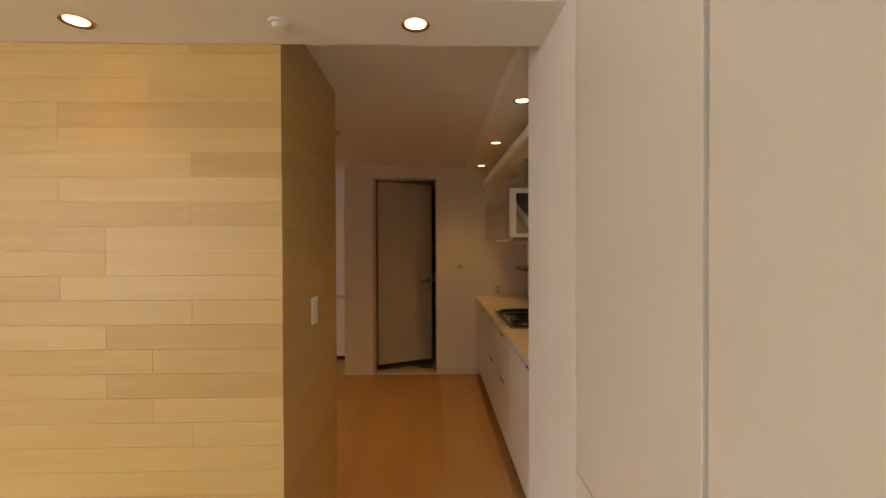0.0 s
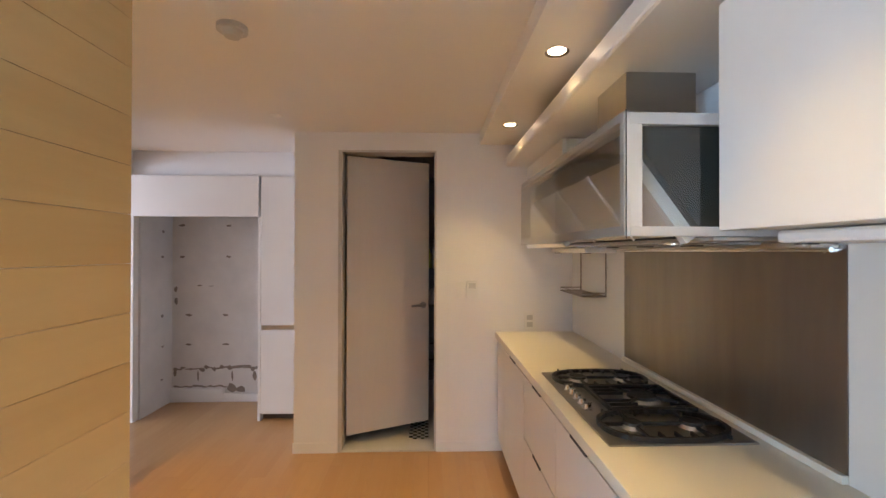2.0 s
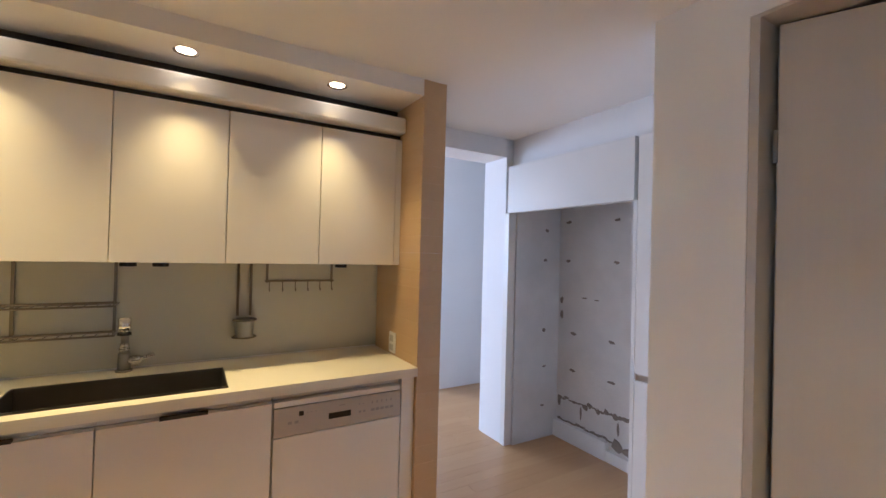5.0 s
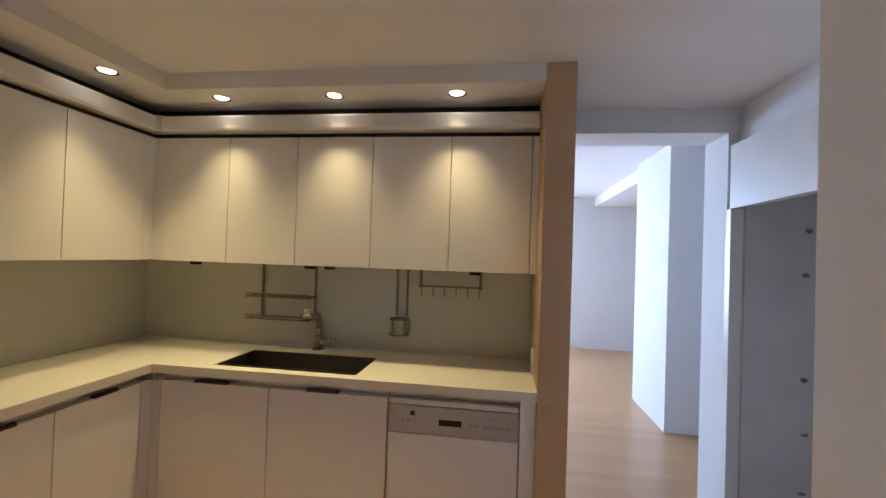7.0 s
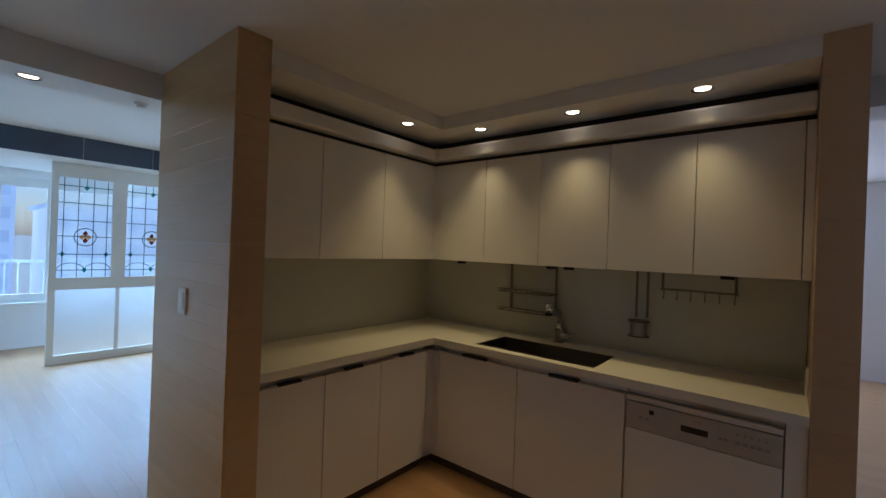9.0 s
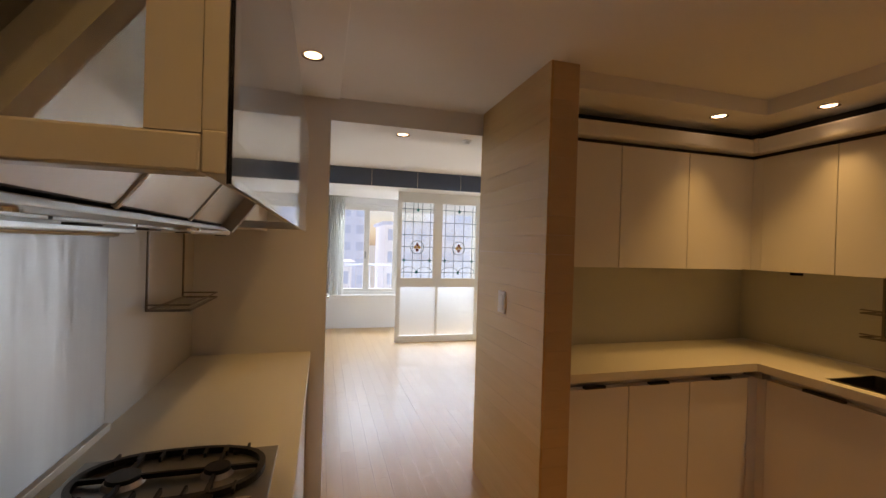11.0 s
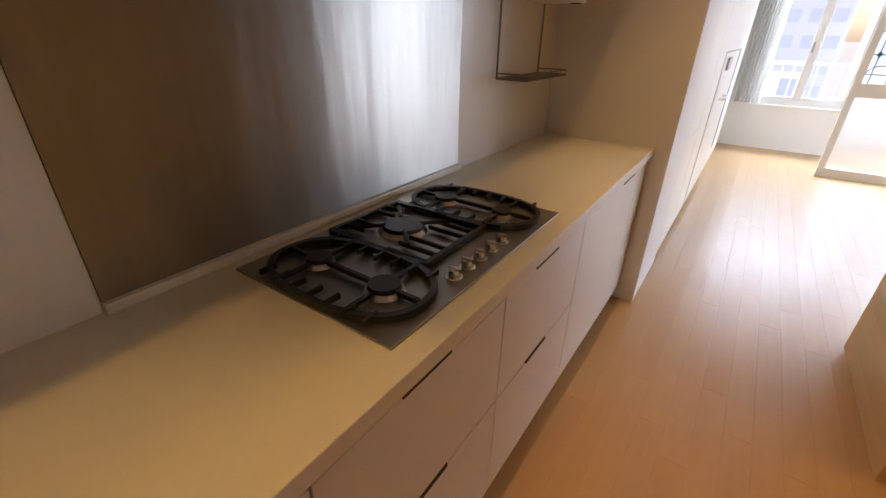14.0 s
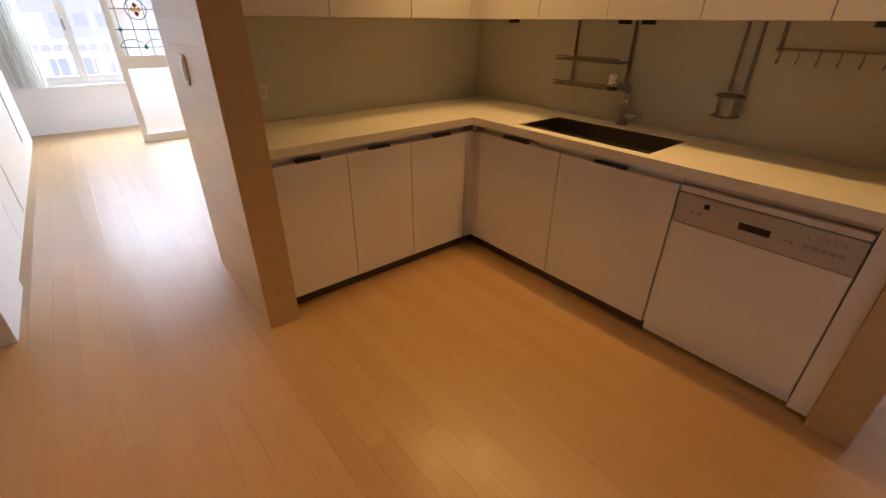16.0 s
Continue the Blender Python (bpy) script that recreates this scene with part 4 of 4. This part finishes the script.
for z in (0.25, 1.75):
    bm = rod(bmesh.new(), (-0.006, -0.02, z - 0.05), (-0.006, -0.02, z + 0.05), 0.007, 10)
    hinge = part("hinge", bm, STEELD)
    hinge.parent = door
door.matrix_world = pose(-0.033, 5.212, 0, 0, 0, 25.0)
structure(block("threshold", -0.0455, 0.6085, 5.125, 5.30, -0.011, 0.012, TILEW, bevel=0.002), "pale stone door threshold", "threshold")

# bathroom behind the door
structure(block("floor_bath", -0.2595, 1.611, 5.301, 6.799, -0.0115, 0.002, TILEW), "pale bathroom floor", "floor")
u = tagged(new("bath_mosaic"), "black and white mosaic floor strip", "floor tile")
u.location = (0.3, 5.5, 0)
for i in range(5):
    for j in range(12):
        block("tile", 0.42 + i * 0.03, 0.448 + i * 0.03, 5.305 + j * 0.03, 5.333 + j * 0.03, 0.002, 0.008, BLACKP if (i + j) % 2 else TILEW, u)
shelf_u = thing("bath_shelf", (0.9, 6.5, 0), "steel and glass bathroom shelf in shadow", "shelf")
for x in (0.45, 1.0):
    part("post", pipe(bmesh.new(), [(x, 6.66, 0), (x, 6.66, 1.6)], 0.012), CHROME, shelf_u)
for z in (0.31, 0.475, 0.86, 1.24):
    block("board", 0.44, 1.01, 6.45, 6.72, z, z + 0.012, GLASS, shelf_u, 0.002)
for x, z, h, mt, word in ((0.565, 1.252, 0.2, OLIVE, "yellow-green plastic bottle on the bathroom shelf"), (0.64, 1.252, 0.27, PVC, "white plastic bottle on the bathroom shelf"), (0.6, 0.872, 0.16, PVC2, "grey plastic bottle on the bathroom shelf")):
    bm = bmesh.new()
    rod(bm, (x, 6.58, z - 0.002), (x, 6.58, z + h * 0.75), 0.034, 16)
    rod(bm, (x, 6.58, z + h * 0.75), (x, 6.58, z + h), 0.02, 16, 0.012)
    tagged(part("bottle", bm, mt), word, "bottle", "bathroom bottles")

# ---- passage: niche surround, tall cabinet ----
nich = thing("niche_surround", (-1.4, 5.7, 0), "white board surround above an empty fridge niche", "cabinet")
block("header", -1.905, -0.862, 5.70, 5.755, 1.712, 2.055, LACQ2, nich, 0.0015)
block("side_panel", -1.9295, -1.8805, 5.695, 5.7595, 0.0, 1.711, LACQ2, nich, 0.0015)
block("side_panel", -0.862, -0.84, 5.70, 6.2, 0.0, 1.711, LACQ2, nich, 0.0015)
tall = thing("tall_cabinet", (-0.6, 5.7, 0), "tall white two-door cabinet beside the niche", "cabinet")
block("body", -0.838, -0.3815, 5.722, 6.2, 0.06, 2.05, LACQ2, tall)
block("door", -0.838, -0.3815, 5.70, 5.72, 0.80, 2.05, LACQ2, tall, 0.0015)
block("door", -0.838, -0.3815, 5.70, 5.72, 0.06, 0.762, LACQ2, tall, 0.0015)
block("grip_channel", -0.838, -0.3815, 5.712, 5.7215, 0.7625, 0.7995, ALU, tall, label="brown metal grip channel")
block("plinth", -0.838, -0.3815, 5.76, 6.2, 0.0, 0.059, TOE, tall)
curb = block("niche_curb", -1.861, -1.37, 6.165, 6.2045, 0.0, 0.128, PAINT, None, 0.004)
tagged(curb, "low white plaster curb at the niche foot", "curb")
curb = block("niche_curb", -1.369, -0.864, 6.168, 6.2045, 0.0, 0.075, PAINT, None, 0.004)
tagged(curb, "lower white plaster curb at the niche foot", "curb")
rng = random.Random(5)


def smear(name, cx, cz, w, h, on_side=False):
    """A thin irregular scab of old adhesive on the plaster."""
    bm = bmesh.new()
    n = 9
    pts = [(math.cos(i * math.tau / n) * w * rng.uniform(0.6, 1.1), math.sin(i * math.tau / n) * h * rng.uniform(0.5, 1.2)) for i in range(n)]
    if on_side:
        lo = [bm.verts.new((-1.862, cx + a, cz + b)) for a, b in pts]
        hi = [bm.verts.new((-1.858, cx + a * 0.8, cz + b * 0.8)) for a, b in pts]
    else:
        lo = [bm.verts.new((cx + a, 6.205, cz + b)) for a, b in pts]
        hi = [bm.verts.new((cx + a * 0.8, 6.201, cz + b * 0.8)) for a, b in pts]
    bm.faces.new(hi)
    for i in range(n):
        bm.faces.new((lo[i], lo[(i + 1) % n], hi[(i + 1) % n], hi[i]))
    bmesh.ops.recalc_face_normals(bm, faces=bm.faces[:])
    return bm


marks = tagged(new("adhesive_marks"), "dark old adhesive marks on the bare niche plaster", "wall stains")
marks.location = (-1.5, 6.2, 0)
for x in (-1.775, -1.34):
    for z in (1.665, 1.37):
        part("mark", smear("mark", x, z, 0.032, 0.013), RUST, marks)
for x in (-1.71, -1.365):
    for z in (0.815, 0.537):
        part("mark", smear("mark", x, z, 0.034, 0.013), RUST, marks)
for x, z, w_, h_ in ((-1.61, 1.095, 0.03, 0.006), (-1.50, 1.09, 0.03, 0.004), (-1.83, 1.06, 0.02, 0.03), (-1.83, 0.95, 0.022, 0.05), (-1.09, 0.24, 0.025, 0.05), (-1.835, 0.27, 0.015, 0.05), (-1.30, 0.12, 0.05, 0.05), (-1.22, 0.105, 0.06, 0.035)):
    part("mark", smear("mark", x, z, w_, h_), RUST, marks)
for y, z in ((6.05, 1.37), (6.05, 0.83), (6.06, 1.6), (6.06, 0.55), (6.05, 0.25)):
    part("mark", smear("mark", y, z, 0.022, 0.016 if z > 0.6 else 0.01, True), RUST, marks)
for i in range(22):
    x = -1.83 + i * 0.036
    part("mark", smear("mark", x, 0.315 + rng.uniform(-0.02, 0.012), 0.03, rng.uniform(0.006, 0.026)), RUST, marks)
for i in range(11):
    x = -1.83 + i * 0.046
    part("mark", smear("mark", x, 0.134 + rng.uniform(-0.004, 0.014), 0.034, rng.uniform(0.006, 0.014)), RUST, marks)
for x in (-1.62, -1.3):
    part("mark", smear("mark", x, 0.24, 0.01, 0.06), RUST, marks)

# ---- living room: tall cabinets, appliance, sliding doors, windows ----
for ya, yb, seam in ((1.104, 1.656, 0.79), (0.56, 1.092, None)):
    u = thing("tall_cabinet", (1.2, (ya + yb) / 2, 0), "tall white flush cabinet along the living room wall", "cabinet", "tall living room cabinets")
    block("body", 0.994, 1.6, ya, yb, 0.0, 2.39, LACQ2, u)
    if seam:
        block("door", 0.972, 0.992, ya + 0.001, yb - 0.001, seam, 2.128, LACQ2, u, 0.0015)
        block("drawer_front", 0.972, 0.992, ya + 0.001, yb - 0.001, 0.06, seam - 0.004, LACQ2, u, 0.0015)
    else:
        block("door", 0.972, 0.992, ya + 0.001, yb - 0.001, 0.06, 2.38, LACQ2, u, 0.0015)
    block("plinth", 1.0, 1.01, ya, yb, 0.0, 0.055, TOE, u)
u = thing("built_in_appliance", (1.2, -0.3, 0), "white built-in appliance with a long steel handle", "appliance")
block("body", 0.994, 1.6, -1.12, 0.556, 0.0, 2.39, LACQ2, u)
block("upper_door", 0.972, 0.992, -1.118, 0.554, 1.235, 2.38, LACQ2, u, 0.0015)
block("lower_door", 0.968, 0.992, -1.075, 0.554, 0.08, 1.228, LACQ2, u, 0.0015)
block("edge_strip", 0.962, 0.992, -1.118, -1.08, 0.25, 1.228, GREYP, u, 0.002, "grey vertical edge strip")
block("control_unit", 0.95, 0.968, 0.05, 0.30, 1.10, 1.19, PANELG, u, 0.004, "silver control unit")
part("handle", pipe(bmesh.new(), [(0.968, 0.02, 0.86), (0.93, 0.02, 0.86), (0.93, -0.30, 0.86), (0.968, -0.30, 0.86)], 0.011), CHROME, u, "chrome bar handle")
u = thing("tall_cabinet", (1.2, -1.6, 0), "tall white flush cabinet near the window", "cabinet", "tall living room cabinets")
block("body", 0.994, 1.6, -2.1, -1.124, 0.0, 2.18, LACQ2, u)
block("door", 0.972, 0.992, -1.61, -1.125, 0.06, 2.17, LACQ2, u, 0.0015)
block("door", 0.972, 0.992, -2.1, -1.614, 0.06, 2.17, LACQ2, u, 0.0015)


def leaded_pane(x0, x1, z0, z1, y, parent):
    pane = block("leaded_pane", x0, x1, y - 0.003, y + 0.003, z0, z1, LEADED, parent, label="rippled leaded glass pane")
    pane.visible_shadow = False
    W, H = x1 - x0, z1 - z0
    P = lambda u_, v_: (x0 + u_ * W, y, z1 - v_ * H)
    bm = bmesh.new()
    for u_ in (0.10, 0.36, 0.64, 0.90):
        pipe(bm, [P(u_, 0), P(u_, 1)], 0.0045, 6)
    for v_ in (0.08, 0.25, 0.425, 0.585, 0.765, 0.925):
        pipe(bm, [P(0, v_), P(1, v_)], 0.0045, 6)
    pipe(bm, [P(0.5, 0), P(0.5, 0.09)], 0.004, 6)
    cxx, czz = x0 + 0.5 * W, z1 - 0.59 * H
    pipe(bm, [(cxx + 0.098 * math.cos(a), y, czz + 0.098 * math.sin(a)) for a in [i * math.tau / 20 for i in range(21)]], 0.005, 6)
    for c in (0.25, 0.75):
        pipe(bm, [(x0 + (c + 0.24 * math.cos(a)) * W, y, z1 - 0.92 * H + 0.075 * math.sin(a)) for a in [i * math.pi / 8 for i in range(9)]], 0.004, 6)
    part("came", bm, CAME, pane, "dark teal lead lines")

    def gem(px, pz, rx, rz, mt, nm):
        g = bmesh.new()
        rod(g, (px, y - 0.007, pz), (px, y + 0.007, pz), 1.0, 4)
        for v in g.verts:
            v.co.x, v.co.z = px + (v.co.x - px) * rx, pz + (v.co.z - pz) * rz
        part("gem", g, mt, pane, nm)

    gem(cxx - 0.028, czz, 0.03, 0.03, AMBER, "amber glass piece")
    gem(cxx + 0.028, czz, 0.03, 0.03, AMBER, "amber glass piece")
    gem(cxx, czz + 0.04, 0.026, 0.032, RUBY, "dark red glass piece")
    gem(cxx, czz - 0.04, 0.026, 0.032, RUBY, "dark red glass piece")
    for u_, v_ in ((0.5, 0.09), (0.10, 0.765), (0.90, 0.765), (0.5, 0.925)):
        q = P(u_, v_)
        gem(q[0], q[2], 0.024, 0.03, TEAL, "teal glass piece")


def sliding_door(x0, y, label):
    """A two-column sliding leaf whose right edge is x0 (it runs towards -x)."""
    u = thing("sliding_door", (x0 - 0.64, y, 0), label, "sliding door", "stained glass sliding doors")
    x1 = x0 - 1.285
    bm = bmesh.new()
    put(bm, x1, x1 + 0.075, y - 0.02, y + 0.02, 0.0, 2.205)
    put(bm, x0 - 0.06, x0, y - 0.02, y + 0.02, 0.0, 2.205)
    put(bm, x1 + 0.075, x0 - 0.06, y - 0.02, y + 0.02, 2.05, 2.205)
    put(bm, x1 + 0.075, x0 - 0.06, y - 0.02, y + 0.02, 0.815, 0.945)
    put(bm, x1 + 0.075, x0 - 0.06, y - 0.02, y + 0.02, 0.0, 0.095)
    put(bm, x0 - 0.675, x0 - 0.54, y - 0.02, y + 0.02, 0.945, 2.05)
    put(bm, x0 - 0.63, x0 - 0.595, y - 0.02, y + 0.02, 0.095, 0.815)
    part("door_leaf_frame", bm, PVC, u, "white painted leaf frame")
    leaded_pane(x0 - 0.54, x0 - 0.06, 0.945, 2.05, y, u)
    leaded_pane(x1 + 0.075, x0 - 0.675, 0.945, 2.05, y, u)
    for a, b in ((x0 - 0.595, x0 - 0.06), (x1 + 0.075, x0 - 0.63)):
        g = block("frosted_pane", a, b, y - 0.003, y + 0.003, 0.095, 0.815, FROST, u, label="frosted lower pane")
        g.visible_shadow = False
    return u


sliding_door(-0.04, -1.575, "white sliding door with leaded stained glass panes")
sliding_door(-1.29, -1.625, "white sliding door with leaded stained glass panes")

win = structure(new("window_1"), "wide white framed window overlooking the town", "window")
win.location = (-1.2, -2.8, 0.56)
bm = bmesh.new()
put(bm, -4.8, 0.80, -2.87, -2.79, 0.56, 0.61)
put(bm, -4.8, 0.80, -2.87, -2.79, 2.05, 2.10)
put(bm, 0.75, 0.80, -2.87, -2.79, 0.61, 2.05)
put(bm, -4.8, -4.75, -2.87, -2.79, 0.61, 2.05)
part("window_frame", bm, PVC, win)
edges = [0.75, 0.28, -0.22, -0.95, -1.68, -2.41, -3.15, -3.95, -4.75]
for a, b in zip(edges[1:], edges):
    bm = bmesh.new()
    put(bm, a, a + 0.045, -2.86, -2.80, 0.61, 2.05, 0.003)
    put(bm, b - 0.045, b, -2.86, -2.80, 0.61, 2.05, 0.003)
    put(bm, a + 0.045, b - 0.045, -2.86, -2.80, 0.61, 0.66)
    put(bm, a + 0.045, b - 0.045, -2.86, -2.80, 2.0, 2.05)
    sash = part("sash", bm, PVC, win, "white window sash")
    g = block("pane", a + 0.045, b - 0.045, -2.833, -2.827, 0.66, 2.0, GLASS, sash)
    g.visible_shadow = False
    if a == 0.28:
        block("handle", a + 0.012, a + 0.032, -2.80, -2.775, 1.18, 1.30, GREYP, sash, 0.003)
structure(block("window_sill", -4.82, 0.84, -2.80, -2.70, 0.53, 0.559, PVC, bevel=0.004), "white window sill board", "sill")

# curtain in soft pleats
cur = thing("curtain", (0.8, -2.64, 0.56), "sheer white pleated curtain at the window", "curtain")
bm = bmesh.new()
n = 60
rows = []
for i in range(n + 1):
    x = 0.66 + 0.30 * i / n
    y = -2.655 + 0.022 * math.sin(i * 1.05) + 0.008 * math.sin(i * 0.37)
    rows.append([bm.verts.new((x, y, 2.2)), bm.verts.new((x + 0.006 * math.sin(i * 0.8), y + 0.005, 0.57)), bm.verts.new((x + 0.006 * math.sin(i * 0.8), y + 0.009, 0.57)), bm.verts.new((x, y + 0.004, 2.2))])
for a, b in zip(rows, rows[1:]):
    for k in range(4):
        bm.faces.new((a[k], b[k], b[(k + 1) % 4], a[(k + 1) % 4]))
bmesh.ops.recalc_face_normals(bm, faces=bm.faces[:])
part("cloth", bm, CLOTH, cur)
part("track", put(bmesh.new(), 0.55, 0.965, -2.68, -2.62, 2.19, 2.2095), PVC, cur)

# side window of the next room
w2 = structure(new("window_2"), "white framed side window", "window")
w2.location = (-6.58, 3.6, 0.65)
bm = bmesh.new()
put(bm, -6.62, -6.55, 2.6, 4.7495, 0.65, 0.71)
put(bm, -6.62, -6.55, 2.6, 4.7495, 2.09, 2.15)
for y in (2.6, 3.64, 4.6895):
    put(bm, -6.62, -6.55, y, y + 0.06, 0.71, 2.09)
part("window_frame", bm, PVC, w2)
for a in (2.66, 3.70):
    g = block("pane", -6.59, -6.584, a, a + 0.98, 0.71, 2.09, GLASS, w2)
    g.visible_shadow = False

# ---- outside ----
G = -9.0
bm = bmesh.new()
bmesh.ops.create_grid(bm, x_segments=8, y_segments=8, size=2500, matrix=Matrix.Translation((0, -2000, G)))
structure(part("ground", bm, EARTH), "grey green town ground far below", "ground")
rl = thing("balcony_railing", (-1, -3.9, 0.2), "grey blue metal balcony railing outside the window", "railing")
structure(block("balcony_slab", -5.0, 1.62, -4.0, -2.951, -0.15, 0.02, CONC2), "narrow concrete balcony outside the window", "balcony")
block("top_rail", -5.0, 1.62, -3.93, -3.88, 1.0, 1.04, RAILM, rl)
block("bottom_rail", -5.0, 1.62, -3.92, -3.89, 0.12, 0.15, RAILM, rl)
for i in range(48):
    x = -4.9 + i * 0.135
    block("baluster", x - 0.008, x + 0.008, -3.913, -3.897, 0.0205, 1.0, RAILM, rl)


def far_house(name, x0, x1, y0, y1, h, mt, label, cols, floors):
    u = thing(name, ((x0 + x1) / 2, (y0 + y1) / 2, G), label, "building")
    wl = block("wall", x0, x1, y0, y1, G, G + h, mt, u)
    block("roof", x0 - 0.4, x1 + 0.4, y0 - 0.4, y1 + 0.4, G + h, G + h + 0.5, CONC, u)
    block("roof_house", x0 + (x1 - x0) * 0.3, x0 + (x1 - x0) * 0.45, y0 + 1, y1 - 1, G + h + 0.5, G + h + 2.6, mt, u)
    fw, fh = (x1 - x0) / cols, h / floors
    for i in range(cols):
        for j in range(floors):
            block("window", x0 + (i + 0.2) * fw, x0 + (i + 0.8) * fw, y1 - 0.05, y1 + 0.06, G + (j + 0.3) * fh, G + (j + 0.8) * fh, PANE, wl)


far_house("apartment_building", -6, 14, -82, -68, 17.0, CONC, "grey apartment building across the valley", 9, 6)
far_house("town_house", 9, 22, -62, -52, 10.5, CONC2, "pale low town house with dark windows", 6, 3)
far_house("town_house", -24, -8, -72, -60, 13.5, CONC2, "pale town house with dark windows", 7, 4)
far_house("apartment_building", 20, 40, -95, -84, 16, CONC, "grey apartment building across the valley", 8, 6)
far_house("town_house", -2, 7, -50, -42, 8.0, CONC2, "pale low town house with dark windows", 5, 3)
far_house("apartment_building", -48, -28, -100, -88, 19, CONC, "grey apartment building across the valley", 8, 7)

# ---- boards of walls and floor ----
rng = random.Random(11)
PITCH = 0.0875
boards = {}


def board_mesh(key, sx_, sy_, sz_, mt, bev=0.0008):
    if key not in boards:
        bm_ = put(bmesh.new(), 0, sx_, 0, sy_, 0, sz_)
        me = bpy.data.meshes.new("board")
        bm_.to_mesh(me)
        bm_.free()
        me.materials.append(mt)
        boards[key] = me
    return boards[key]


def lay(name, me, at, parent):
    ob = new(name, me)
    ob.location = at
    ob.parent = parent
    return ob


z, row = 0.0, 0
while z < HB - 0.005:
    h = min(PITCH, HB - z) - 0.0008
    x = 0.037
    first = True
    while x > -2.6:
        n_ = rng.choice((0.32, 0.46, 0.62, 0.78, 1.0)) if first else rng.choice((0.78, 1.0, 1.2))
        first = False
        me = board_mesh(("front", n_, round(h, 4)), n_ - 0.0008, 0.0125 - 0.0006 * (row % 2), h, WALLWOOD_X)
        lay("board", me, (x - n_ + 0.0008, 2.0205, z), wall_wood)
        x -= n_
    z += PITCH
    row += 1
z, row = 0.0, 0
while z < HC - 0.005:
    h = min(PITCH, HC - z) - 0.0008
    lay("board", board_mesh(("side", round(h, 4)), 0.0130 - 0.0005 * (row % 2), 0.8365, h, WALLWOOD_Y), (0.0238, 2.0335, z), stub)
    lay("board", board_mesh(("end", round(h, 4)), 0.131, 0.012, h, WALLWOOD_P), (-0.108, 2.858, z), stub)
    z += PITCH
    row += 1
endp = thing("wooden_screen", (-1.65, 4.72, 0), "full-height maple board screen at the worktop end", "screen")
z = 0.0
while z < HC - 0.005:
    h = min(PITCH, HC - z) - 0.0006
    ob = lay("board", board_mesh(("post", round(h, 4)), 0.678, 0.130, h, WALLWOOD_P), (-1.989, 4.663, z), endp)
    ob.matrix_parent_inverse = Matrix.Translation(endp.location).inverted()
    z += PITCH

PW, PL = 0.093, 1.2
plank = board_mesh("plank", PW - 0.0006, PL - 0.0007, 0.0115, FLOOR)
far = bmesh.new()
x = -6.5
near = 0
while x < 1.62:
    y = -2.73 - rng.uniform(0, PL)
    while y < 8.0:
        if -1.45 < x < 1.06 and -1.9 < y < 5.2 and near < 300:
            lay("plank", plank, (x, y, -0.0118), floor)
            near += 1
        elif not (x > 1.1 and y > 2.3 and y < 4):
            put(far, x, x + PW - 0.0006, y, y + PL - 0.0007, -0.0118, -0.0003)
        y += PL
    x += PW
tagged(part("floor_planks", far, FLOOR_I, floor), kind="stuff")
